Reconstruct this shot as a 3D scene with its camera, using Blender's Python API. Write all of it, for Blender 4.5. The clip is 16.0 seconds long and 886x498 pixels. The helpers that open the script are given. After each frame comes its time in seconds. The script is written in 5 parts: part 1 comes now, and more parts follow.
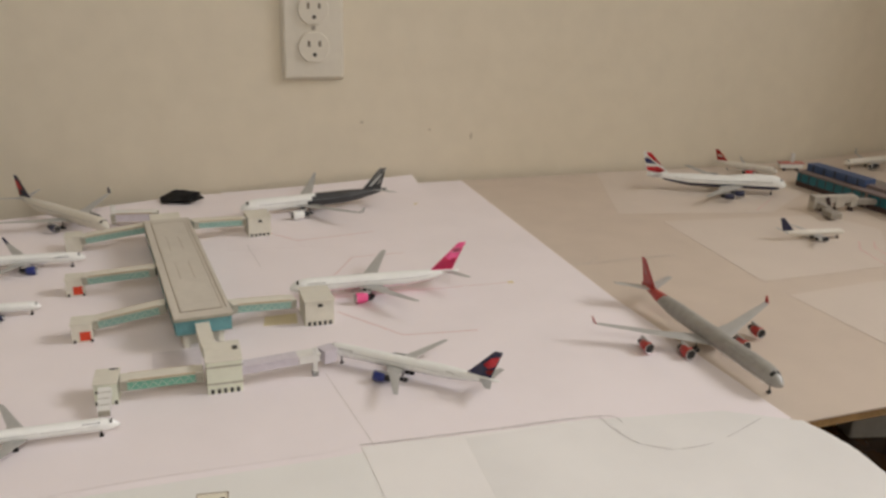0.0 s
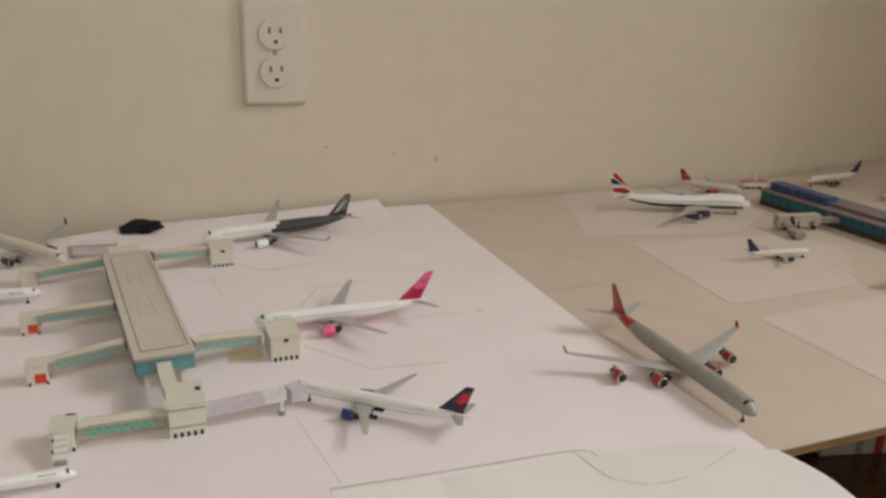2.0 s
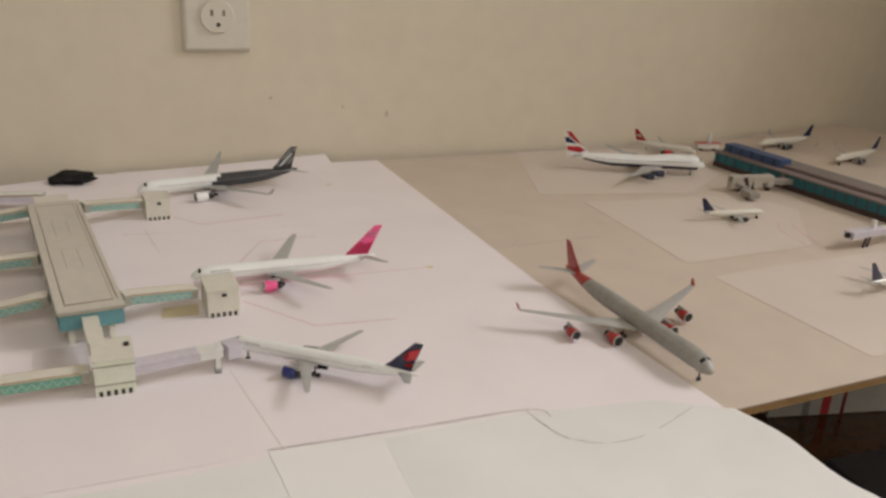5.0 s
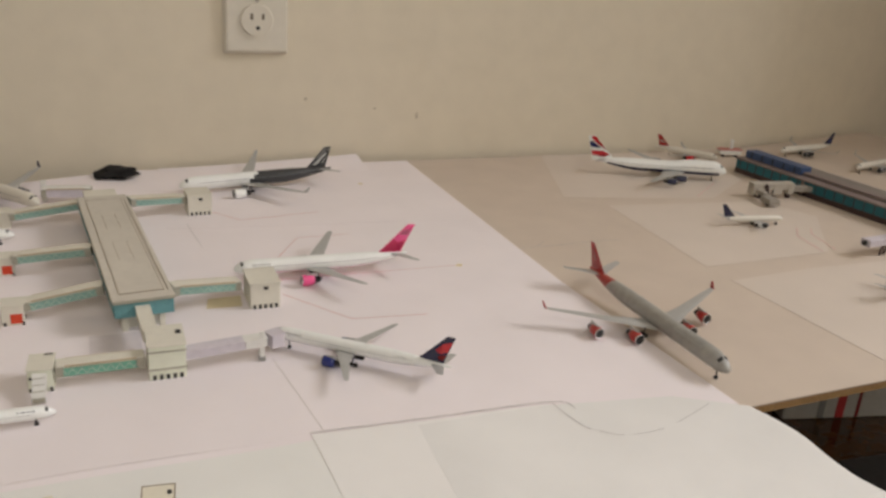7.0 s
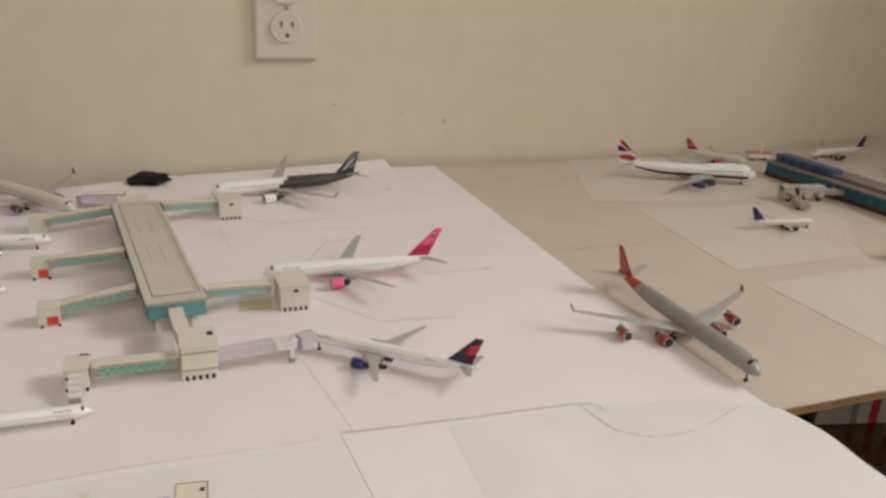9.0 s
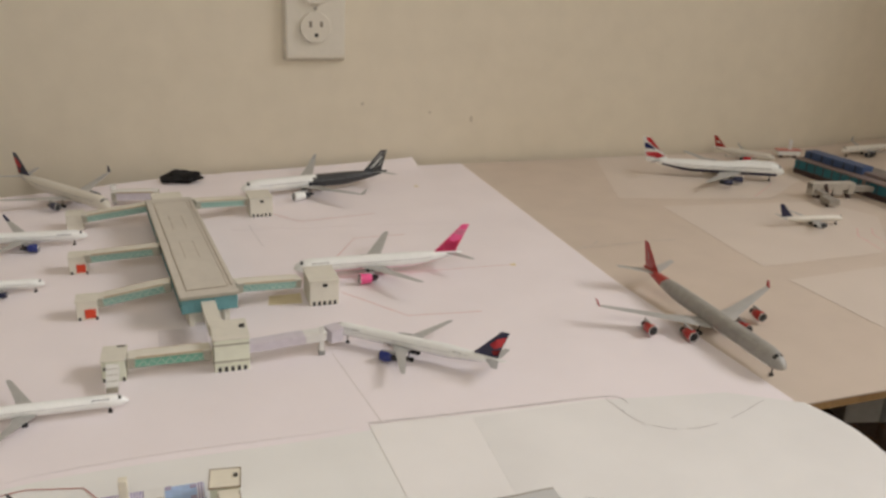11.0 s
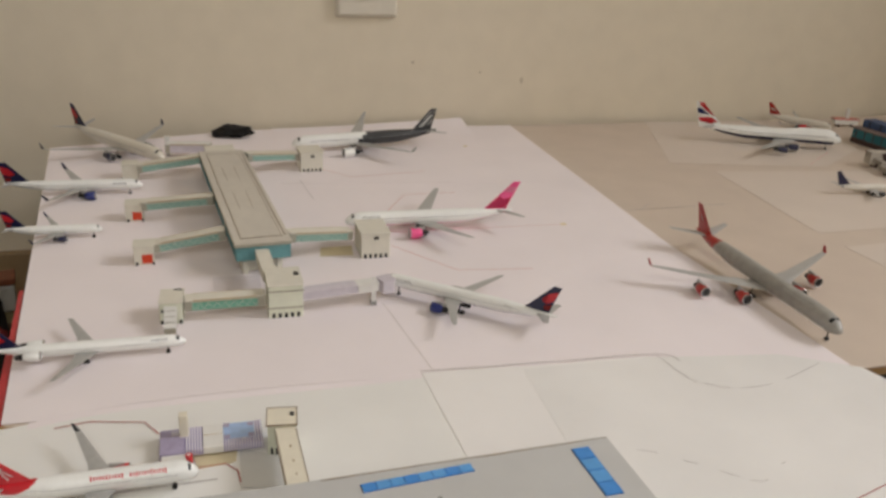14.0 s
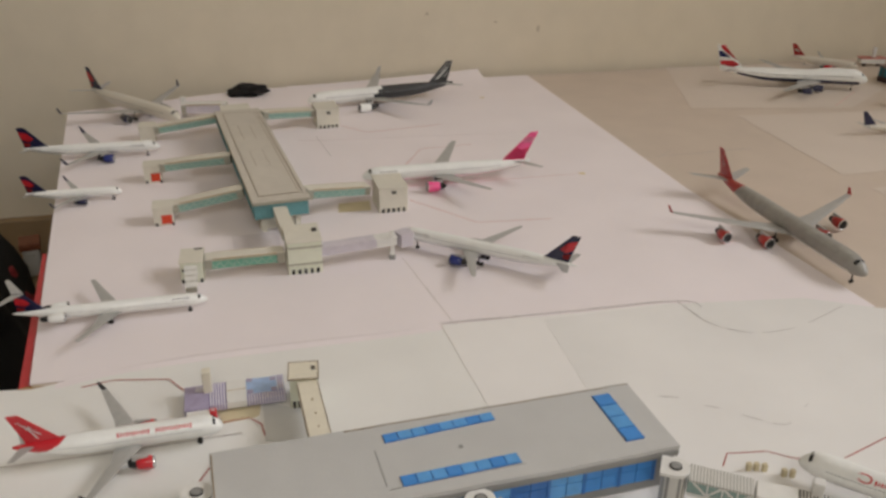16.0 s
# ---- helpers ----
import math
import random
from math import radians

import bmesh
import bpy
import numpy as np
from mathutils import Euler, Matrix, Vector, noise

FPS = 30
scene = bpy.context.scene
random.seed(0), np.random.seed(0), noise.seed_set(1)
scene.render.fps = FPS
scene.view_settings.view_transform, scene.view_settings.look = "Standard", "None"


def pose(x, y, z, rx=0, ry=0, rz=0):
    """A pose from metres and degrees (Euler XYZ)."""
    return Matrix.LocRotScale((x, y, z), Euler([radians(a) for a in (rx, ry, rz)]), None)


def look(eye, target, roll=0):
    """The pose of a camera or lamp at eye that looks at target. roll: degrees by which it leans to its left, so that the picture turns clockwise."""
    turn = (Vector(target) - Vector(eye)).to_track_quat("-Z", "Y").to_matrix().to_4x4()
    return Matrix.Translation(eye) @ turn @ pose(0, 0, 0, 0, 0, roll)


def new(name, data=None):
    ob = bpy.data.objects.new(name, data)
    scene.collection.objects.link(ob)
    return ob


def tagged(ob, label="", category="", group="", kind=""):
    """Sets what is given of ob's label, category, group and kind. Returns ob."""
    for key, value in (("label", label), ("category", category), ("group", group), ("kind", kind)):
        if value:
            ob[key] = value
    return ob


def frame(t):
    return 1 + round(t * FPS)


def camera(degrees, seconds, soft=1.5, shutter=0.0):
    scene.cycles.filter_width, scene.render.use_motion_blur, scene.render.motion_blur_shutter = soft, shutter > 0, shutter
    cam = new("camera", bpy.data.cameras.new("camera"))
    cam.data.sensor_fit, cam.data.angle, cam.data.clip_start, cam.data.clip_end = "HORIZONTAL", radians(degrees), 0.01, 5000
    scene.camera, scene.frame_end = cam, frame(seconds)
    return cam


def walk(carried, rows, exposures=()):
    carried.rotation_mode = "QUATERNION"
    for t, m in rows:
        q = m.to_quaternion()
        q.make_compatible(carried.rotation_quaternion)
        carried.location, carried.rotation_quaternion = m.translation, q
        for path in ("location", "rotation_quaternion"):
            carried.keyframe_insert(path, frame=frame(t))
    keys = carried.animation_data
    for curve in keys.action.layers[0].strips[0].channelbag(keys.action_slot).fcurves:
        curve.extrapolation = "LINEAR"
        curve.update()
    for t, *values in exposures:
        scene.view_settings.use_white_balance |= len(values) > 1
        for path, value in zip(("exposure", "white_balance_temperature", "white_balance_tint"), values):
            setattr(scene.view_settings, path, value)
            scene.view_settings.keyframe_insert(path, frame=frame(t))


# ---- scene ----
cam = camera(55.0, 16.0, soft=2.8, shutter=0.5)
PATH = [
    (0, (-0.142, -1.05, 0.29), (0.457, 0.739, -0.373), 1.7),
    (0.5, (-0.158, -1.012, 0.274), (0.516, 0.741, -0.414), 3.9),
    (1, (-0.172, -0.972, 0.241), (0.525, 0.73, -0.544), 6.9),
    (1.5, (-0.156, -0.994, 0.266), (0.548, 0.719, -0.49), 5.0),
    (2, (-0.139, -1.035, 0.298), (0.539, 0.739, -0.33), 1.5),
    (2.5, (-0.139, -1.032, 0.293), (0.555, 0.736, -0.334), 0.8),
    (3, (-0.141, -1.028, 0.288), (0.562, 0.726, -0.368), 1.8),
    (3.5, (-0.144, -1.022, 0.283), (0.578, 0.721, -0.38), 2.6),
    (4, (-0.139, -1.017, 0.278), (0.605, 0.712, -0.398), 3.5),
    (4.5, (-0.136, -1.01, 0.275), (0.644, 0.696, -0.418), 3.4),
    (5, (-0.128, -1.011, 0.277), (0.651, 0.695, -0.419), 3.3),
    (7.3, (-0.151, -1.036, 0.289), (0.576, 0.687, -0.418), 4.1),
    (7.5, (-0.146, -1.034, 0.284), (0.561, 0.694, -0.433), 3.8),
    (8, (-0.157, -1.033, 0.28), (0.507, 0.714, -0.431), 3.1),
    (8.5, (-0.154, -1.034, 0.282), (0.503, 0.722, -0.416), 3.2),
    (9, (-0.152, -1.039, 0.287), (0.529, 0.71, -0.404), 3.2),
    (9.2, (-0.152, -1.043, 0.287), (0.513, 0.719, -0.388), 3.0),
    (11.5, (-0.155, -1.049, 0.287), (0.462, 0.721, -0.409), 2.6),
    (12, (-0.155, -1.049, 0.287), (0.462, 0.726, -0.397), 2.7),
    (12.5, (-0.156, -1.049, 0.284), (0.472, 0.728, -0.384), 3.0),
    (13, (-0.164, -1.051, 0.28), (0.444, 0.728, -0.402), 3.9),
    (13.5, (-0.165, -1.051, 0.28), (0.389, 0.723, -0.459), 3.4),
    (14, (-0.166, -1.05, 0.275), (0.365, 0.721, -0.488), 3.1),
    (14.5, (-0.169, -1.046, 0.267), (0.37, 0.686, -0.574), 3.1),
    (15, (-0.157, -1.045, 0.272), (0.354, 0.688, -0.585), 1.7),
    (15.5, (-0.166, -1.043, 0.261), (0.324, 0.687, -0.615), 1.7),
    (16, (-0.162, -1.05, 0.272), (0.308, 0.693, -0.587), 0.9),
]
EXPOSURES = [(0.0, 0.05), (0.5, 0.07), (1.0, 0.10), (1.5, -0.02), (2.0, -0.04), (3.0, 0.06), (3.5, 0.06), (5.0, 0.04), (7.5, 0.08), (13.0, 0.05), (14.5, -0.03), (15.0, -0.09), (16.0, -0.11)]
walk(cam, [(t, look(eye, target, roll)) for t, eye, target, roll in PATH], EXPOSURES)

# ---- world and lights: daylight through one window on the east side of the room, plus an added rear fill ----
world = bpy.data.worlds.new("sky")
scene.world = world
world.use_nodes = True
wn = world.node_tree.nodes
sky = wn.new("ShaderNodeTexSky")
sky.sky_type, sky.sun_disc = "NISHITA", False
sky.sun_elevation, sky.sun_rotation = radians(35), radians(110)
wn["Background"].inputs[1].default_value = 0.12
world.node_tree.links.new(sky.outputs[0], wn["Background"].inputs[0])

FLOOR_Z = -0.25            # the board lies on boxes a hand's breadth and a half above the floor
CEIL_Z = 3.2


def area_lamp(name, eye, target, sx, sy, watts, color):
    data = bpy.data.lights.new(name, "AREA")
    data.shape, data.size, data.size_y, data.energy, data.color = "RECTANGLE", sx, sy, watts, color
    ob = new(name, data)
    ob.matrix_world = look(eye, target)
    return ob


area_lamp("window_daylight", (3.53, -1.0, 2.58), (0.0, -0.45, 0.0), 2.35, 1.2, 108, (0.965, 0.95, 0.965))
# Unseen fill lamp, added to lift the north wall and the shadows.
area_lamp("rear_fill", (-0.15, -2.28, 1.50), (-0.1, -0.5, 0.0), 1.0, 0.8, 12, (1.0, 0.94, 0.83))


# ---- materials ----
def mat(name, color, rough=0.5, metal=0.0, vary=0.08, scale=120.0, bump=0.0, bscale=900.0, coat=0.0, blotch=0.0):
    """A painted, printed or plain surface: fine grain, broader blotches and a little relief."""
    m = bpy.data.materials.new(name)
    m.use_nodes = True
    n, l = m.node_tree.nodes, m.node_tree.links
    p = n["Principled BSDF"]
    p.inputs["Roughness"].default_value, p.inputs["Metallic"].default_value = rough, metal
    p.inputs["Coat Weight"].default_value = coat
    at = n.new("ShaderNodeTexCoord")
    fine, broad = n.new("ShaderNodeTexNoise"), n.new("ShaderNodeTexNoise")
    fine.inputs["Scale"].default_value, fine.inputs["Detail"].default_value = scale, 6.0
    broad.inputs["Scale"].default_value, broad.inputs["Detail"].default_value = max(scale * 0.07, 3.0), 3.0
    for t in (fine, broad):
        l.new(at.outputs["Object"], t.inputs["Vector"])
    both = n.new("ShaderNodeMix")
    both.data_type = "FLOAT"
    both.inputs[0].default_value = 0.35 + blotch
    l.new(fine.outputs[0], both.inputs[2])
    l.new(broad.outputs[0], both.inputs[3])
    ramp = n.new("ShaderNodeValToRGB")
    dark = [c * (1 - 2.2 * vary) for c in color]
    light = [min(c * (1 + 1.2 * vary), 1) for c in color]
    ramp.color_ramp.elements[0].position, ramp.color_ramp.elements[0].color = 0.28, (*dark, 1)
    ramp.color_ramp.elements[1].position, ramp.color_ramp.elements[1].color = 0.72, (*light, 1)
    l.new(both.outputs[0], ramp.inputs[0])
    l.new(ramp.outputs[0], p.inputs["Base Color"])
    if bump:
        grain, b = n.new("ShaderNodeTexNoise"), n.new("ShaderNodeBump")
        grain.inputs["Scale"].default_value, grain.inputs["Detail"].default_value = bscale, 4.0
        l.new(at.outputs["Object"], grain.inputs["Vector"])
        b.inputs["Strength"].default_value, b.inputs["Distance"].default_value = bump, 0.001
        l.new(grain.outputs[0], b.inputs["Height"])
        l.new(b.outputs[0], p.inputs["Normal"])
    return m


def stripes(name, a, b, period, axis=0, rough=0.6, width=0.5):
    """A printed pattern of two colours in bars."""
    m = mat(name, a, rough, vary=0.08)
    n, l = m.node_tree.nodes, m.node_tree.links
    at, sep, mul, fr, gt, mix = (n.new(k) for k in ("ShaderNodeTexCoord", "ShaderNodeSeparateXYZ", "ShaderNodeMath", "ShaderNodeMath", "ShaderNodeMath", "ShaderNodeMix"))
    l.new(at.outputs["Object"], sep.inputs[0])
    mul.operation, fr.operation, gt.operation = "MULTIPLY", "FRACT", "GREATER_THAN"
    mul.inputs[1].default_value, gt.inputs[1].default_value = 1 / period, width
    l.new(sep.outputs[axis], mul.inputs[0])
    l.new(mul.outputs[0], fr.inputs[0])
    l.new(fr.outputs[0], gt.inputs[0])
    mix.data_type = "RGBA"
    l.new(gt.outputs[0], mix.inputs[0])
    p = n["Principled BSDF"]
    was = p.inputs["Base Color"].links[0].from_socket
    l.new(was, mix.inputs[6])
    mix.inputs[7].default_value = (*b, 1)
    l.new(mix.outputs[2], p.inputs["Base Color"])
    return m


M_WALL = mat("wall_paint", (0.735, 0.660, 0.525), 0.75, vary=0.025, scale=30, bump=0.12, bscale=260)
# Unseen walls and ceiling: tone lowered to cut the light they bounce.
M_ROOM = mat("room_paint_low_bounce", (0.48, 0.43, 0.355), 0.8, vary=0.025, scale=30)
M_CEIL = mat("ceiling_paint_low_bounce", (0.62, 0.59, 0.54), 0.8, vary=0.02, scale=20)
M_TRIM = mat("trim_paint", (0.32, 0.22, 0.12), 0.5, vary=0.04)
M_FLOOR = mat("dark_floorboards", (0.075, 0.032, 0.011), 0.12, vary=0.2, scale=40, bump=0.05, bscale=200)
# Off-white board, darkened further to carry the light's falloff to the east.
M_BOARD = mat("board_white_dimmed", (0.615, 0.52, 0.435), 0.6, vary=0.03, scale=25, bump=0.05, bscale=500)
M_BOARD_EDGE = mat("board_core", (0.36, 0.22, 0.09), 0.8, vary=0.2, scale=400, bump=0.3)
M_PAPER = mat("paper", (0.875, 0.808, 0.822), 0.7, vary=0.035, scale=18, bump=0.06, bscale=120, blotch=0.3)
# Right-hand sheets: cream tone with the east end's dimness mixed in.
M_PAPER3 = mat("paper_cream_dimmed", (0.665, 0.58, 0.505), 0.7, vary=0.035, scale=18, bump=0.06, bscale=120, blotch=0.3)
M_PAPER4 = mat("paper_ivory", (0.85, 0.842, 0.815), 0.7, vary=0.05, scale=18, bump=0.06, bscale=120, blotch=0.3)
M_PAPER5 = mat("paper_plain", (0.872, 0.85, 0.83), 0.7, vary=0.045, scale=18, bump=0.06, bscale=120, blotch=0.3)
M_PAPER2 = mat("paper_grey", (0.82, 0.805, 0.785), 0.7, vary=0.055, scale=18, bump=0.06, bscale=120, blotch=0.3)
M_PENCIL = mat("pencil", (0.55, 0.52, 0.50), 0.7, vary=0.25, scale=300)
M_REDLINE = mat("red_ink", (0.42, 0.09, 0.075), 0.7, vary=0.15, scale=300)
M_PINKLINE = mat("pink_ink", (0.74, 0.47, 0.44), 0.7, vary=0.12, scale=300)
M_YELLOW = mat("yellow_ink", (0.72, 0.60, 0.30), 0.7, vary=0.12, scale=200)
M_PLATE = mat("outlet_plastic", (0.74, 0.695, 0.60), 0.35, vary=0.02)
M_SLIT = mat("outlet_slit", (0.20, 0.165, 0.12), 0.5)
M_SCUFF = mat("wall_scuff_tan", (0.60, 0.525, 0.405), 0.8, vary=0.2)
M_JOINT = mat("paper_joint_shade", (0.68, 0.625, 0.60), 0.7, vary=0.12, scale=200)
M_OLIVEY = mat("olive_yellow_ink", (0.72, 0.63, 0.42), 0.7, vary=0.10, scale=90, blotch=0.3)
M_BLUEGREY = mat("blue_grey_wash", (0.68, 0.68, 0.665), 0.7, vary=0.06, scale=90, blotch=0.3)
M_LILACWASH = mat("lilac_wash", (0.76, 0.70, 0.72), 0.7, vary=0.07, scale=90, blotch=0.3)
M_BROWNPEN = mat("brown_pen", (0.33, 0.26, 0.18), 0.7, vary=0.2, scale=300)
M_PALEY = mat("pale_yellow_ink", (0.78, 0.69, 0.50), 0.7, vary=0.12, scale=120, blotch=0.3)
M_SLOT = mat("outlet_slot", (0.02, 0.018, 0.015), 0.5)
M_BRASS = mat("screw", (0.5, 0.47, 0.42), 0.35, metal=0.6)

A_WHITE = mat("model_white", (0.89, 0.90, 0.88), 0.28, vary=0.03, scale=300, coat=0.3)
A_CREAM = mat("model_cream", (0.74, 0.70, 0.62), 0.3, vary=0.03, scale=300, coat=0.3)
A_SILVER = mat("model_silver_grey", (0.37, 0.36, 0.335), 0.4, metal=0.1, vary=0.15, scale=160, blotch=0.25)
A_WING = mat("model_wing_grey", (0.415, 0.41, 0.395), 0.4, vary=0.06, scale=300)
A_RED = mat("model_red", (0.62, 0.022, 0.035), 0.3, vary=0.08, scale=300, coat=0.3)
A_DRED = mat("model_dark_red", (0.40, 0.020, 0.018), 0.3, vary=0.08, scale=300, coat=0.3)
A_NAVY = mat("model_navy", (0.010, 0.012, 0.055), 0.3, vary=0.1, scale=300, coat=0.3)
A_BLUE = mat("model_blue", (0.016, 0.03, 0.19), 0.3, vary=0.1, scale=300, coat=0.3)
A_PINK = mat("model_pink", (0.92, 0.11, 0.32), 0.3, vary=0.06, scale=300, coat=0.3)
A_LPINK = mat("model_light_pink", (0.92, 0.28, 0.48), 0.3, vary=0.06, scale=300, coat=0.3)
A_DPINK = mat("model_deep_pink", (0.90, 0.06, 0.20), 0.3, vary=0.06, scale=300, coat=0.3)
A_CARBON = mat("model_carbon", (0.045, 0.047, 0.05), 0.35, vary=0.15, scale=400, coat=0.2)
A_BLACK = mat("model_black", (0.012, 0.012, 0.013), 0.45, vary=0.1)
A_CHROME = mat("model_bare_metal", (0.6, 0.6, 0.6), 0.25, metal=0.9)
A_TYRE = mat("model_tyre", (0.018, 0.017, 0.016), 0.7)
A_WINDOW = mat("model_window", (0.20, 0.21, 0.22), 0.3)

C_CREAM = mat("card_cream", (0.72, 0.69, 0.60), 0.65, vary=0.05, scale=160, bump=0.1, blotch=0.2)
C_GREEN = mat("card_pale_green", (0.75, 0.77, 0.64), 0.65, vary=0.05, scale=160, bump=0.1, blotch=0.2)
C_ROOF = mat("card_roof", (0.59, 0.55, 0.48), 0.7, vary=0.05, scale=120, bump=0.1, blotch=0.2)
M_TANEDGE = mat("card_tan_edge", (0.56, 0.46, 0.32), 0.7, vary=0.1, scale=200)
C_EDGE = mat("card_edge", (0.40, 0.38, 0.31), 0.7, vary=0.1, scale=200)
C_DULL = mat("card_dull_grey", (0.50, 0.46, 0.40), 0.7, vary=0.08, scale=200, bump=0.1)
C_DULLD = mat("card_dull_brown_grey", (0.34, 0.31, 0.27), 0.7, vary=0.1, scale=200)
C_TEAL = mat("card_teal", (0.14, 0.33, 0.36), 0.5, vary=0.12, scale=500)
C_BAND = mat("card_green_glass", (0.25, 0.42, 0.37), 0.5, vary=0.10, scale=500)
C_GLAZE = mat("card_grey_green_glass", (0.27, 0.38, 0.35), 0.4, vary=0.10, scale=300)
C_GBAND = mat("card_bright_green_glass", (0.17, 0.42, 0.31), 0.5, vary=0.10, scale=500)
C_ZIG = mat("card_pale_green_print", (0.42, 0.55, 0.48), 0.5, vary=0.10, scale=500)
C_TEALD = mat("card_teal_dark", (0.06, 0.24, 0.27), 0.45, vary=0.15, scale=500)
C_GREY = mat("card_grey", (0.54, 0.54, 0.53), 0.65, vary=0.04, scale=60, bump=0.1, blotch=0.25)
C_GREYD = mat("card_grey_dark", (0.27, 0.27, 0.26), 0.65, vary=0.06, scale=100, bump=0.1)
C_BLUE = mat("card_window_blue", (0.06, 0.27, 0.68), 0.35, vary=0.10, scale=200, blotch=0.2)
C_BLUEL = mat("card_window_light_blue", (0.11, 0.36, 0.74), 0.35, vary=0.10, scale=200, blotch=0.2)
C_BLUED = mat("card_window_deep_blue", (0.03, 0.16, 0.48), 0.35, vary=0.12, scale=200)
C_IVORY = mat("card_ivory", (0.80, 0.75, 0.62), 0.65, vary=0.05, scale=160, bump=0.1, blotch=0.2)
C_PURPLE = mat("card_purple", (0.42, 0.37, 0.53), 0.6, vary=0.12, scale=260)
C_LILAC = mat("card_lilac", (0.62, 0.575, 0.63), 0.6, vary=0.06, scale=200)
C_LIGHTB = mat("card_sky_blue", (0.40, 0.55, 0.82), 0.5, vary=0.12, scale=200)
C_STRIPE = stripes("card_barred_purple", (0.24, 0.20, 0.42), (0.76, 0.74, 0.77), 0.0014, 0)
C_BELLOWS = stripes("card_bellows", (0.10, 0.10, 0.10), (0.72, 0.70, 0.66), 0.0014, 0)
C_WHITE = mat("card_white", (0.76, 0.75, 0.72), 0.65, vary=0.04, scale=160, bump=0.1)
C_ORANGE = mat("card_orange", (0.66, 0.06, 0.02), 0.6, vary=0.08, scale=300)
C_SALMON = mat("card_faded_red", (0.60, 0.24, 0.20), 0.65, vary=0.1, scale=200)
C_BLACK = mat("card_black", (0.02, 0.02, 0.02), 0.6, vary=0.1)
C_BROWN = mat("card_brown", (0.055, 0.03, 0.028), 0.6, vary=0.12, scale=200)
C_MAUVE = mat("card_mauve_roof", (0.21, 0.165, 0.155), 0.65, vary=0.07, scale=100, bump=0.1)
C_GREYROOF = mat("card_brown_grey_roof", (0.22, 0.19, 0.17), 0.65, vary=0.08, scale=100, bump=0.1)
C_RBLUE = mat("card_roof_blue", (0.05, 0.09, 0.20), 0.5, vary=0.12, scale=200)
C_RTEAL = mat("card_right_teal", (0.012, 0.13, 0.17), 0.45, vary=0.15, scale=400)
B_RED = mat("red_tape", (0.50, 0.045, 0.05), 0.5, vary=0.08)
B_CARD = mat("brown_cardboard", (0.32, 0.20, 0.10), 0.8, vary=0.1, scale=150, bump=0.2)
B_WHITE = mat("white_carton", (0.56, 0.545, 0.50), 0.5, vary=0.06)
B_BLACK = mat("black_cloth", (0.008, 0.007, 0.007), 0.9, vary=0.2, scale=200, bump=0.3)
B_CASE = mat("dark_case", (0.045, 0.043, 0.044), 0.45, vary=0.12, scale=120)
B_BAG = mat("grey_plastic_bag", (0.42, 0.42, 0.43), 0.3, vary=0.12, scale=120, bump=0.3, bscale=120)
B_OLIVE = mat("olive_carton", (0.20, 0.17, 0.09), 0.7, vary=0.1, scale=150)
B_LID = mat("red_brown_lid", (0.22, 0.07, 0.03), 0.6, vary=0.12, scale=150)
B_MAROON = mat("maroon_cloth", (0.24, 0.018, 0.022), 0.8, vary=0.15, scale=200, bump=0.3)


# ---- building helpers ----
def link(name, bm, materials, parent=None, label="", smooth=False):
    me = bpy.data.meshes.new(name)
    if smooth:
        for f in bm.faces:
            f.smooth = True
    bm.to_mesh(me)
    bm.free()
    for m in materials if isinstance(materials, (list, tuple)) else (materials,):
        me.materials.append(m)
    ob = new(name, me)
    ob.parent = parent
    if label:
        ob["label"] = label
    return ob


def part(name, bm, material, parent, label="", smooth=False):
    return link(name, bm, material, parent, label, smooth)


def thing(name, m, label, category, group="", kind=""):
    ob = new(name)
    ob.empty_display_size = 0.01
    ob.matrix_world = m
    return tagged(ob, label, category, group, kind)


def box(x0, x1, y0, y1, z0, z1, bevel=0.0, bm=None):
    bm = bm or bmesh.new()
    made = bmesh.ops.create_cube(bm, size=1.0)["verts"]
    bmesh.ops.scale(bm, vec=(x1 - x0, y1 - y0, z1 - z0), verts=made)
    bmesh.ops.translate(bm, vec=((x0 + x1) / 2, (y0 + y1) / 2, (z0 + z1) / 2), verts=made)
    if bevel:
        edges = list({e for v in made for e in v.link_edges})
        bmesh.ops.bevel(bm, geom=edges, offset=bevel, segments=2, affect="EDGES", profile=0.6)
    return bm


def slab(outline, z0, z1, bm=None, bevel=0.0):
    """A prism over an outline."""
    bm = bm or bmesh.new()
    low, top = [bm.verts.new((x, y, z0)) for x, y in outline], [bm.verts.new((x, y, z1)) for x, y in outline]
    n = len(outline)
    bm.faces.new(top)
    bm.faces.new(low[::-1])
    for i in range(n):
        bm.faces.new((low[i], low[(i + 1) % n], top[(i + 1) % n], top[i]))
    bmesh.ops.recalc_face_normals(bm, faces=bm.faces)
    if bevel:
        bmesh.ops.bevel(bm, geom=[e for e in bm.edges], offset=bevel, segments=2, affect="EDGES")
    return bm


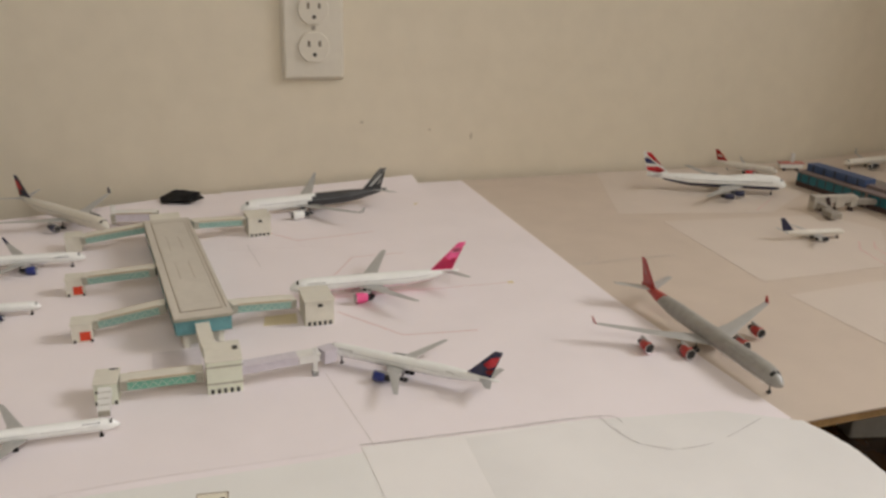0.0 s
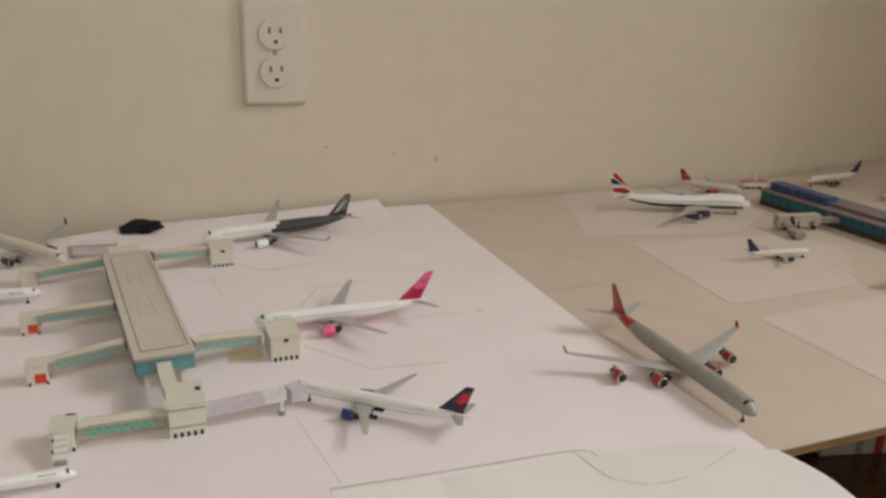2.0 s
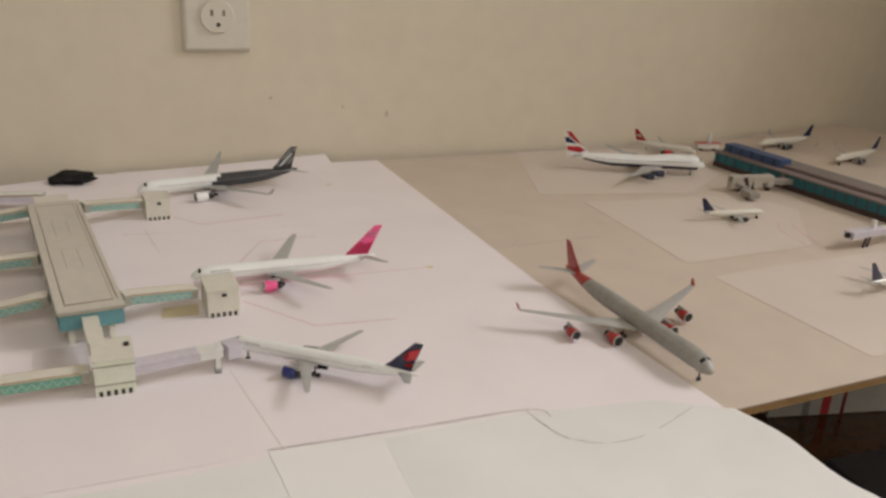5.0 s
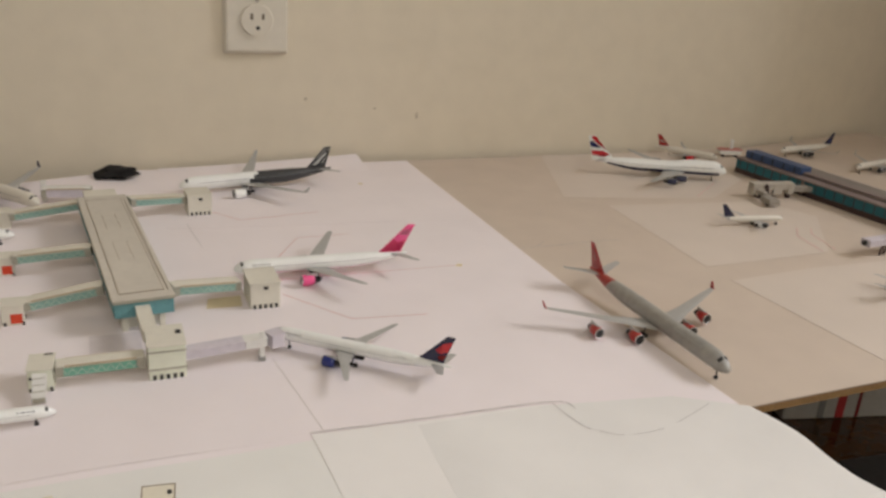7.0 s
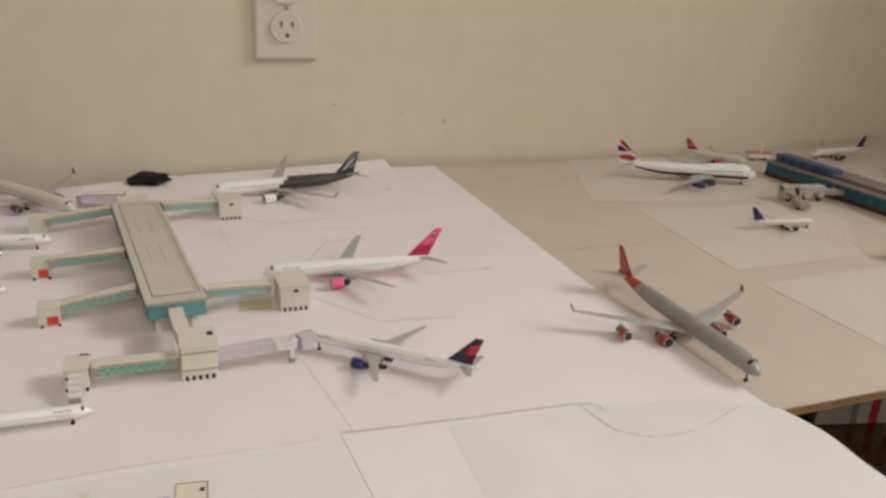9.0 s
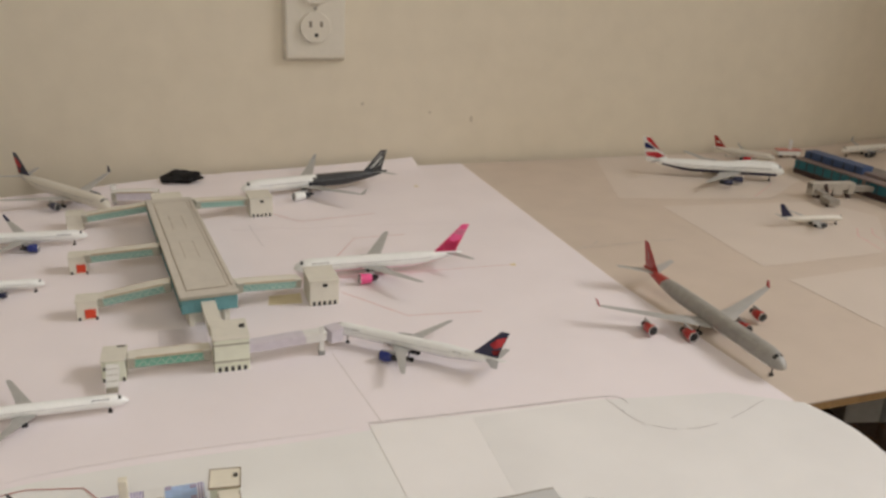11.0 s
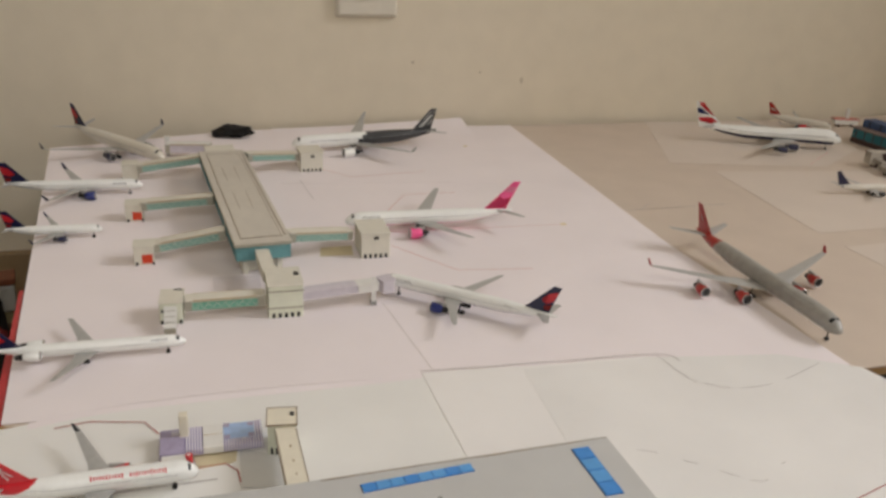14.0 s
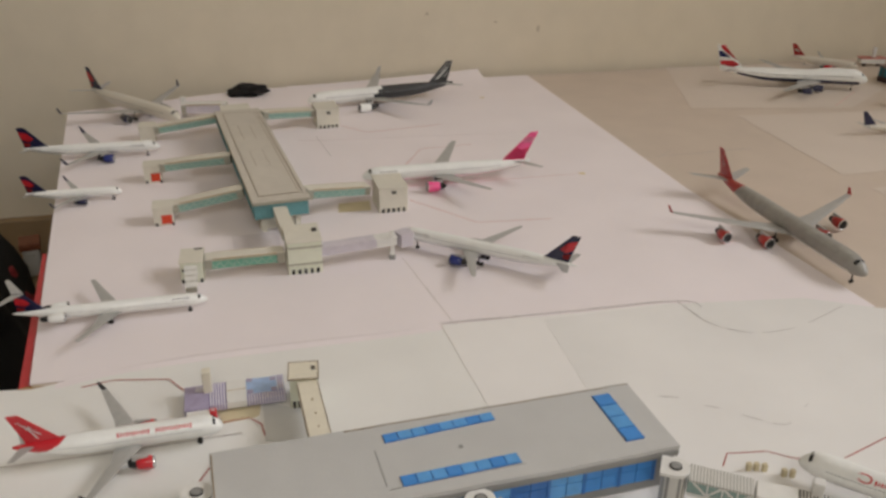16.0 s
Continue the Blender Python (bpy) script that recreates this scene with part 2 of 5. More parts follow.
def beam(p, q, w, h, bm=None, bevel=0.0):
    """A box from p to q (centre line), w wide and h high."""
    bm = bm or bmesh.new()
    p, q = Vector(p), Vector(q)
    d = (q - p).normalized()
    side = d.cross(Vector((0, 0, 1)))
    side = side.normalized() if side.length > 1e-6 else Vector((1, 0, 0))
    up = side.cross(d)
    ring = [(-w / 2, -h / 2), (w / 2, -h / 2), (w / 2, h / 2), (-w / 2, h / 2)]
    a, b = ([bm.verts.new(e + side * s + up * u) for s, u in ring] for e in (p, q))
    faces = [bm.faces.new(a), bm.faces.new(b[::-1])] + [bm.faces.new((a[i], b[i], b[(i + 1) % 4], a[(i + 1) % 4])) for i in range(4)]
    bmesh.ops.recalc_face_normals(bm, faces=faces)
    if bevel:
        bmesh.ops.bevel(bm, geom=list({e for f in faces for e in f.edges}), offset=bevel, segments=2, affect="EDGES")
    return bm


def tube(p, q, r0, r1=None, seg=16, bm=None):
    """A closed cylinder or cone from p to q."""
    bm = bm or bmesh.new()
    p, q = Vector(p), Vector(q)
    r1 = r0 if r1 is None else r1
    d = q - p
    made = bmesh.ops.create_cone(bm, cap_ends=True, segments=seg, radius1=r0, radius2=r1, depth=d.length)["verts"]
    turn = Vector((0, 0, 1)).rotation_difference(d.normalized()).to_matrix().to_4x4()
    bmesh.ops.transform(bm, matrix=Matrix.Translation((p + q) / 2) @ turn, verts=made)
    return bm


def ribbon(points, width, z=0.0012, height=0.0003, bm=None):
    """A drawn line lying on the paper: a thin strip along points."""
    bm = bm or bmesh.new()
    pts = [Vector((x, y, 0)) for x, y in points]
    left, right = [], []
    for i, p in enumerate(pts):
        d = (pts[min(i + 1, len(pts) - 1)] - pts[max(i - 1, 0)]).normalized()
        s = Vector((-d.y, d.x, 0)) * width / 2
        left.append(p + s)
        right.append(p - s)
    rows = [[bm.verts.new((v.x, v.y, zz)) for v in side] for side, zz in ((left, z), (left, z + height), (right, z + height), (right, z))]
    for i in range(len(pts) - 1):
        for k in range(3):
            bm.faces.new((rows[k][i], rows[k][i + 1], rows[k + 1][i + 1], rows[k + 1][i]))
    bmesh.ops.recalc_face_normals(bm, faces=bm.faces)
    return bm


def lathe(profile, seg=20, bm=None, m=Matrix()):
    """Turns (x, r) pairs about the x axis."""
    bm = bm or bmesh.new()
    rings = []
    for x, r in profile:
        rings.append([bm.verts.new(m @ Vector((x, r * math.cos(2 * math.pi * i / seg), r * math.sin(2 * math.pi * i / seg)))) for i in range(seg)])
    for a, b in zip(rings, rings[1:]):
        for i in range(seg):
            bm.faces.new((a[i], a[(i + 1) % seg], b[(i + 1) % seg], b[i]))
    return bm


def curve_points(points, n=6):
    """A smooth line through points."""
    out = []
    for i in range(len(points) - 1):
        p0, p1, p2, p3 = (Vector((*points[max(min(k, len(points) - 1), 0)], 0)) for k in (i - 1, i, i + 1, i + 2))
        for j in range(n):
            t = j / n
            v = 0.5 * (2 * p1 + (p2 - p0) * t + (2 * p0 - 5 * p1 + 4 * p2 - p3) * t * t + (3 * p1 - p0 - 3 * p2 + p3) * t ** 3)
            out.append((v.x, v.y))
    return out + [tuple(points[-1])]


# ---- the room ----
def wall(name, p, q, inward, z0=FLOOR_Z, z1=CEIL_Z, thick=0.1, holes=()):
    """A wall from p to q, its room face on the line pq, with openings (a, b, low, high) along it."""
    p, q = Vector((*p, 0)), Vector((*q, 0))
    length, d = (q - p).length, (q - p).normalized()
    n = Vector((*inward, 0)).normalized()
    bm = bmesh.new()

    def block(a, b, low, high):
        if b - a < 1e-4 or high - low < 1e-4:
            return
        corners = [p + d * a, p + d * b, p + d * b - n * thick, p + d * a - n * thick]
        slab([(c.x, c.y) for c in corners], low, high, bm)

    at = 0.0
    for a, b, low, high in holes:
        block(at, a, z0, z1)
        block(a, b, z0, low)
        block(a, b, high, z1)
        at = b
    block(at, length, z0, z1)
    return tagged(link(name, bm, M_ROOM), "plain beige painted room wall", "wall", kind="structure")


def north_face(x):
    """The north wall runs straight, then swings gently away towards the east."""
    k = max(x - 0.74, 0.0)
    return 0.24 * k * k / (k + 0.08) if k else 0.0


bm = bmesh.new()
xs = [-2.0, -1.0, -0.4] + [0.1 * i for i in range(0, 7)] + [0.66 + 0.04 * i for i in range(1, 22)]
rows = [[bm.verts.new((x, north_face(x) + dy, zz)) for x in xs] for dy, zz in ((0, FLOOR_Z), (0, CEIL_Z), (0.1, CEIL_Z), (0.1, FLOOR_Z))]
for a, b in zip(rows, rows[1:]):
    for i in range(len(xs) - 1):
        bm.faces.new((a[i], a[i + 1], b[i + 1], b[i]))
bmesh.ops.recalc_face_normals(bm, faces=bm.faces)
north = link("wall_north", bm, M_WALL)
for f in north.data.polygons:
    f.use_smooth = abs(f.normal.z) < 0.5 and f.center.z > FLOOR_Z
tagged(north, "plain beige painted room wall", "wall", kind="structure")
# Unseen wall added to keep east daylight off the north wall's far end.
wall("shade_wall", (1.46, 0.45), (1.46, -0.48), (-1, 0))
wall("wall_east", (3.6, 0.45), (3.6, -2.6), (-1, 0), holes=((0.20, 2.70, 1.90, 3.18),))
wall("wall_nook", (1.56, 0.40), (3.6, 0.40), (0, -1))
# Opening made up to hold the added rear fill.
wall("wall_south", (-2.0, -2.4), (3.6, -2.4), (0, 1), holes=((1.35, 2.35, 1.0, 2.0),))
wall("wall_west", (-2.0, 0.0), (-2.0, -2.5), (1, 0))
tagged(link("ceiling", box(-2.1, 3.75, -2.6, 0.55, CEIL_Z, CEIL_Z + 0.08), M_CEIL), "plain white painted ceiling", "ceiling", kind="structure")
tagged(link("floor", box(-2.1, 3.75, -2.6, 0.55, FLOOR_Z - 0.06, FLOOR_Z), M_FLOOR), "dark brown glossy wooden floor", "floor", kind="structure")
tagged(link("baseboard", box(-2.0, 0.72, -0.013, -0.001, FLOOR_Z, FLOOR_Z + 0.106, 0.003), M_TRIM), "brown wooden baseboard along the wall", "baseboard", kind="structure")


def outlet():
    """A duplex socket under its cover plate."""
    o = thing("electrical_outlet", pose(0.0350, 0.0, 0.1355), "ivory plastic duplex electrical outlet on the beige wall", "outlet")
    bm = box(-0.0385, 0.0385, -0.0085, -0.0003, 0, 0.124)
    front = [v for v in bm.verts if v.co.y < -0.005]
    for v in front:
        v.co.x *= 0.90
        v.co.z = 0.062 + (v.co.z - 0.062) * 0.935
    bmesh.ops.bevel(bm, geom=list(bm.edges), offset=0.0012, segments=2, affect="EDGES")
    part("cover_plate", bm, M_PLATE, o)
    for z in (0.040, 0.084):
        bm = bmesh.new()
        made = bmesh.ops.create_cone(bm, cap_ends=True, segments=40, radius1=0.0196, radius2=0.0180, depth=0.0044)["verts"]
        bmesh.ops.transform(bm, matrix=Matrix.Translation((0.0002, -0.0098, z)) @ Matrix.Rotation(radians(90), 4, "X"), verts=made)
        for v in bm.verts:
            v.co.z = z + max(min(v.co.z - z, 0.0170), -0.0170)
        face = part("socket_face", bm, M_PLATE, o)
        for x, h in ((-0.0058, 0.0036), (0.0072, 0.0032)):
            part("slot", box(x - 0.0016, x + 0.0016, -0.0123, -0.0094, z + 0.004 - h, z + 0.004 + h, 0.0003), M_SLIT, face)
        part("ground_hole", tube((0.001, -0.0094, z - 0.0088), (0.001, -0.0124, z - 0.0088), 0.0024), M_SLOT, face)
    part("screw", tube((0.001, -0.0078, 0.062), (0.001, -0.0098, 0.062), 0.0026, 0.0022), M_BRASS, o)


outlet()
for x, z, h in ((0.244, 0.058, 0.009), (0.096, 0.081, 0.004), (0.186, 0.068, 0.003)):
    bm = bmesh.new()
    bmesh.ops.create_uvsphere(bm, u_segments=8, v_segments=6, radius=1)
    bmesh.ops.scale(bm, vec=(0.0024, 0.0004, h / 2), verts=bm.verts)
    bmesh.ops.translate(bm, vec=(x, -0.0002, z), verts=bm.verts)
    tagged(link("wall_scuff", bm, M_SCUFF), "small tan scuff mark on the beige wall", "scuff", group="scuffs on the wall")

# ---- the boards ----
LEFT_TOP, LEFT_LOW = (-0.3270, -0.0670), (-0.2780, -0.6190)
BACK_LEFT = [(-0.0510, -0.0105), (-0.1230, -0.0115), (-0.1960, -0.0330), (-0.2800, -0.0600)]
boards = thing("display_board", pose(0, 0, 0), "large white hardboard raised on boxes along the wall", "board")
back = [LEFT_TOP, LEFT_LOW, (0.2460, -0.6535), (0.3870, -0.6505), (1.1450, -0.6340)] + [(1.12 - 0.06 * i, north_face(1.12 - 0.06 * i) - 0.011) for i in range(12)] + BACK_LEFT
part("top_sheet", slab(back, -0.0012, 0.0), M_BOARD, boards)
inset = [(x + (0.0015 if x < 0.3 else -0.0015), y + (0.0012 if y < -0.3 else -0.001)) for x, y in back]
part("core", slab(inset, -0.0080, -0.0012), M_BOARD_EDGE, boards, "raw brown fibreboard edge")

front = thing("front_board", pose(0, 0, 0), "white paper-covered board in front of the long one", "board")
right_edge = curve_points([(0.2460, -0.6540), (0.2520, -0.6740), (0.2550, -0.6940), (0.2530, -0.7200), (0.2540, -0.7400), (0.2590, -0.7570), (0.2730, -0.8090), (0.2890, -0.8940), (0.2720, -1.0190)], 3)
part("board_panel", slab([(-0.6210, -0.5790), (-0.6530, -0.8230), *right_edge[::-1], (-0.2720, -0.6200)], -0.010, -0.0001), M_PAPER2, front)


def sheet(outline, z, label, material=M_PAPER, name="paper_sheet", waves=0.0, thick=0.0004):
    """A sheet of paper with a little thickness, gently waved where it does not lie flat."""
    bm = slab(outline, z, z + thick)
    if waves:
        top = [f for f in bm.faces if f.normal.z > 0.9]
        bmesh.ops.triangulate(bm, faces=top)
        for _ in range(5):
            bmesh.ops.subdivide_edges(bm, edges=[e for e in bm.edges if e.calc_length() > 0.014], cuts=1)
        bmesh.ops.triangulate(bm, faces=[f for f in bm.faces if len(f.verts) > 4])
        for v in bm.verts:
            p = Vector((v.co.x * 9, v.co.y * 14, z * 900))
            v.co.z += waves * (0.5 + 0.5 * noise.noise(p)) * (1 if v.co.z > z + 0.0002 else 0.0)
    ob = link(name, bm, material, smooth=bool(waves))
    return tagged(ob, label, "paper", group="paper sheets on the boards")


sheet([*BACK_LEFT, (-0.3260, -0.0700), (-0.2790, -0.6160), (-0.0285, -0.6285), (0.2420, -0.6490), (0.2280, -0.4290), (0.2280, -0.3425), (0.2280, -0.0125)], 0.0004, "large white paper sheet covering the board")
bm, rows, lower = bmesh.new(), [], []
for i in range(25):
    k = i / 24
    for grid, dz in ((rows, 0.0), (lower, -0.0002)):
        line = []
        for j in range(17):
            v = j / 16
            x = (-0.0910 + 0.0080 * v) * (1 - k) + (0.1875 - 0.0275 * v) * k
            y = (-0.2235 - 0.0255 * k) * (1 - v) - 0.0115 * v
            up = (0.0010 + 0.0100 * k ** 1.5) * max((v - 0.76) / 0.24, 0.0) ** 1.7
            line.append(bm.verts.new((x, y, 0.0011 + up + dz)))
        grid.append(line)
for i in range(24):
    for j in range(16):
        bm.faces.new((rows[i][j], rows[i + 1][j], rows[i + 1][j + 1], rows[i][j + 1]))
        bm.faces.new((lower[i][j], lower[i][j + 1], lower[i + 1][j + 1], lower[i + 1][j]))
    for j in (0, 16):
        bm.faces.new((rows[i][j], rows[i + 1][j], lower[i + 1][j], lower[i][j]))
for i in (0, 24):
    for j in range(16):
        bm.faces.new((rows[i][j], rows[i][j + 1], lower[i][j + 1], lower[i][j]))
bmesh.ops.recalc_face_normals(bm, faces=bm.faces)
tagged(link("paper_sheet", bm, M_PAPER, smooth=False), "white paper sheet curling up against the wall", "paper", group="paper sheets on the boards")
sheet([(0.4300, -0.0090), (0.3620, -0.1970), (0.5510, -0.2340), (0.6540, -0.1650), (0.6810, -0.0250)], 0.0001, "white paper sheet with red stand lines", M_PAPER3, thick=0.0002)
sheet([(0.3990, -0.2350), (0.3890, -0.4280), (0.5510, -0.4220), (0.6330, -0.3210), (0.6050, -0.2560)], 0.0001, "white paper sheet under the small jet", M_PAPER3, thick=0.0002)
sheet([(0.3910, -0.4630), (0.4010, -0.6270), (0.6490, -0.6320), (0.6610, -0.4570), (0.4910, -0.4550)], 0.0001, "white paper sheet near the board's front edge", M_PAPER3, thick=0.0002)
sheet([(-0.6180, -0.5820), (-0.6490, -0.8160), (-0.0960, -0.9320), (-0.0400, -0.6950), (-0.0430, -0.6075), (-0.2180, -0.6100), (-0.2770, -0.6220)], 0.0009, "white paper sheet with a worn fold", M_PAPER4)
sheet([(-0.0430, -0.6075), (-0.0400, -0.6950), (-0.0960, -0.9320), (0.2700, -1.0090), *right_edge[::-1], (0.1095, -0.6150)], 0.0012, "white paper sheet with pencil marks", M_PAPER5)
sheet([(0.0220, -0.6155), (0.1110, -0.6165), (0.2010, -0.6290), *[(x - 0.0015, y) for x, y in right_edge], (0.2000, -1.0000), (0.0050, -0.9400), (0.0170, -0.7100), (0.0180, -0.6870)], 0.0016, "slightly greyer white paper sheet with pencil marks", M_PAPER2, thick=0.0001)


def marking(name, lines, width, material, label, group, z=0.00082):
    bm = bmesh.new()
    for pts in lines:
        ribbon(pts, width, z, 0.00006, bm)
    return tagged(link(name, bm, material), label, "line", group=group)


P = curve_points


def ridge(pts, width, height, material, label):
    """The edge of a sheet that curls up: a low rounded swell along pts, steep on its far side."""
    bm, rows = bmesh.new(), []
    line = curve_points(pts, 4)
    for i, (x, y) in enumerate(line):
        k = i / (len(line) - 1)
        up = height * (0.55 + 0.45 * math.sin(3.1 + 9 * k)) * min(1.0, 6 * k, 6 * (1 - k) + 0.05)
        rows.append([bm.verts.new((x, y + dy * width, 0.0013 + dz * up)) for dy, dz in ((-1.0, 0.0), (-0.6, 0.25), (-0.25, 0.8), (0.0, 1.0), (0.04, 0.0))])
    for a, b in zip(rows, rows[1:]):
        for j in range(4):
            bm.faces.new((a[j], b[j], b[j + 1], a[j + 1]))
    bmesh.ops.recalc_face_normals(bm, faces=bm.faces)
    return tagged(link("paper_edge", bm, material, smooth=True), label, "paper edge", group="paper joints")


# Grey strip painted as the thin shadow of the sheet's edge.
marking("pencil_line", [P([(-0.0435, -0.6055), (0.0320, -0.6095), (0.1160, -0.6130), (0.1280, -0.6250)])], 0.0007, M_PENCIL, "thin grey shadow line painted along the paper's edge", "pencil lines", 0.0018)
SWEEP = P([(0.1160, -0.6150), (0.1220, -0.6450), (0.1330, -0.6565), (0.1480, -0.6630), (0.1770, -0.6610), (0.2200, -0.6450)])
marking("pencil_line", [SWEEP[:9], SWEEP[10:17], SWEEP[18:24], SWEEP[25:]], 0.00045, M_PENCIL, "thin grey pencil curve on the paper", "pencil lines", 0.0020)
marking("pencil_line", [[(0.2280, -0.3440), (0.2480, -0.3440), (0.3040, -0.3420), (0.3480, -0.3410)], [(0.2470, -0.3440), (0.2640, -0.3290)]], 0.0006, M_PENCIL, "thin grey pencil line on the white board", "pencil lines", 0.0006)
ridge([(-0.2650, -0.6190), (-0.2280, -0.6110), (-0.1680, -0.6085), (-0.0830, -0.6085), (-0.0435, -0.6070)], 0.0060, 0.0011, M_PAPER, "lifted edge of a paper sheet")
ridge([(-0.0440, -0.6075), (0.0320, -0.6105), (0.1080, -0.6150)], 0.0040, 0.0006, M_PAPER, "lifted edge of the drawn paper sheet")
marking("paper_joint", [[(-0.0460, -0.5075), (-0.0345, -0.6060), (-0.0350, -0.6860)]], 0.0006, M_JOINT, "straight joint between two paper sheets", "paper joints", 0.00085)
marking("paper_joint", [[(-0.0720, -0.2145), (-0.0660, -0.2775)]], 0.0004, M_PENCIL, "short pencil line beside a gate", "pencil lines", 0.00145)
for tick in ([(0.0530, -0.7085), (0.0630, -0.7130)], [(0.0730, -0.7225), (0.0800, -0.7265)], [(0.0880, -0.7345), (0.0960, -0.7415)], [(0.1000, -0.7450), (0.1050, -0.7475), (0.1100, -0.7465)], [(0.1250, -0.7360), (0.1285, -0.7350)]):
    marking("pencil_tick", [tick], 0.0004, M_PENCIL, "short faint pencil tick on the paper", "pencil lines", 0.0019)
marking("stand_line", [[(-0.0165, -0.4000), (0.0250, -0.4580), (0.0860, -0.4640)]], 0.0009, M_PINKLINE, "faded pink aircraft stand line", "stand lines", 0.00082)
marking("stand_line", [[(-0.0050, -0.3210), (0.0240, -0.2715), (0.0765, -0.2705)]], 0.0008, M_PINKLINE, "faded pink aircraft stand line", "stand lines", 0.00082)
marking("stand_line", [[(-0.0550, -0.3685), (0.0230, -0.3700), (0.1520, -0.3720)]], 0.0006, M_PINKLINE, "faded pink centre line of a stand", "stand lines", 0.00082)
marking("stand_line", [[(-0.0510, -0.1720), (-0.0200, -0.2115), (0.0625, -0.2000)]], 0.0009, M_PINKLINE, "faded pink aircraft stand line", "stand lines", 0.00145)
marking("stand_line", [[(-0.2510, -0.6270), (-0.2340, -0.6240), (-0.2050, -0.6300), (-0.1970, -0.6430)]], 0.0007, M_REDLINE, "red aircraft stand line", "stand lines", 0.0018)
marking("stand_line", [[(-0.1770, -0.6770), (-0.1640, -0.6760), (-0.1580, -0.6830), (-0.1570, -0.6930)]], 0.0007, M_REDLINE, "red aircraft stand line", "stand lines", 0.0018)
marking("stand_line", [[(-0.3190, -0.6870), (-0.2280, -0.6890), (-0.1680, -0.6880)]], 0.0008, M_PENCIL, "grey centre line of a stand", "stand lines", 0.0018)
marking("stand_line", [[(-0.1760, -0.7010), (-0.1840, -0.7110), (-0.1910, -0.7240), (-0.2010, -0.7440)]], 0.0007, M_REDLINE, "red aircraft stand line", "stand lines", 0.0018)
marking("stand_line", [[(0.0560, -0.7690), (0.0630, -0.7610), (0.0830, -0.7640), (0.0930, -0.7720), (0.1090, -0.7770)]], 0.0007, M_REDLINE, "red aircraft stand line", "stand lines", 0.0018)
marking("stand_line", [[(0.1180, -0.7780), (0.1670, -0.7640), (0.2000, -0.7560)]], 0.0007, M_REDLINE, "red aircraft stand line", "stand lines", 0.0018)
marking("stand_line", [[(0.5370, -0.2230), (0.6010, -0.1740)]], 0.0010, M_PINKLINE, "faded pink aircraft stand line", "stand lines", 0.00046)
marking("stand_line", [[(0.5450, -0.4200), (0.5550, -0.3730), (0.5740, -0.3510)], [(0.5640, -0.4180), (0.5760, -0.3720), (0.5900, -0.3560)]], 0.0012, M_PINKLINE, "faded pink aircraft stand line", "stand lines", 0.00046)
marking("stop_mark", [[(0.1495, -0.3720), (0.1545, -0.3725)]], 0.0042, M_YELLOW, "small yellow stop mark on the paper", "yellow marks", 0.00082)
marking("stop_mark", [[(0.1345, -0.1080), (0.1395, -0.1080)]], 0.0040, M_YELLOW, "small yellow stop mark on the paper", "yellow marks", 0.00145)
tagged(link("yellow_patch", slab([(-0.0760, -0.3960), (-0.0500, -0.3950), (-0.0520, -0.4150), (-0.0790, -0.4140)], 0.0008, 0.0010), M_OLIVEY), "olive yellow coloured patch on the paper apron", "patch", group="yellow marks")
tagged(link("lilac_strip", slab([(-0.1640, -0.4420), (-0.1290, -0.4420), (-0.1300, -0.4720), (-0.1640, -0.4720)], 0.0008, 0.0010), M_LILACWASH), "pale lilac printed paper strip lying on the apron", "patch")
tagged(link("yellow_patch", slab([(-0.1815, -0.6600), (-0.1570, -0.6620), (-0.1585, -0.6745), (-0.1610, -0.6760), (-0.1770, -0.6775)], 0.0013, 0.0017), M_OLIVEY), "olive yellow coloured patch on the paper apron", "patch", group="yellow marks")
tagged(link("grey_patch", slab([(-0.1562, -0.6640), (-0.1340, -0.6760), (-0.1355, -0.7020), (-0.1570, -0.6970)], 0.0013, 0.0017), M_BLUEGREY), "pale blue-grey coloured patch on the paper apron", "patch")
tagged(link("yellow_patch", slab([(0.0300, -0.7870), (0.0670, -0.7970), (0.0580, -0.8160), (0.0200, -0.8050)], 0.0017, 0.0019), M_PALEY), "pale yellow coloured patch on the paper apron", "patch", group="yellow marks")


# ---- model aircraft ----
class Shape:
    """The skin of a fuselage, nose at +x: s runs from nose (0) to tail (1), a is the angle round it."""

    def __init__(self, length, d, axis, hump=0.0, nose=0.11, tail=0.66, rise=0.55):
        self.length, self.r, self.axis, self.hump, self.nose, self.tail, self.rise = length, d / 2, axis, hump, nose, tail, rise

    def at(self, s, a, off=0.0):
        r, dz = self.r, 0.0
        if s < self.nose:
            k = 1 - s / self.nose
            r *= max(1 - k ** 2.1, 0.0) ** 0.62
            dz = -0.28 * self.r * k ** 2
        if s > self.tail:
            k = (s - self.tail) / (1 - self.tail)
            r *= 1 - 0.88 * k ** 1.55
            dz = self.r * self.rise * k ** 1.5
        top = 0.0
        if self.hump and s < 0.42:
            f = min(s / 0.09, 1.0) * min(max((0.42 - s) / 0.14, 0), 1)
            top = self.hump * self.r * f * max(math.sin(a), 0) ** 0.8
        r += off if r > 1e-6 else 0
        return Vector((self.length * (0.5 - s), r * math.cos(a), self.axis + dz + r * math.sin(a) + top))


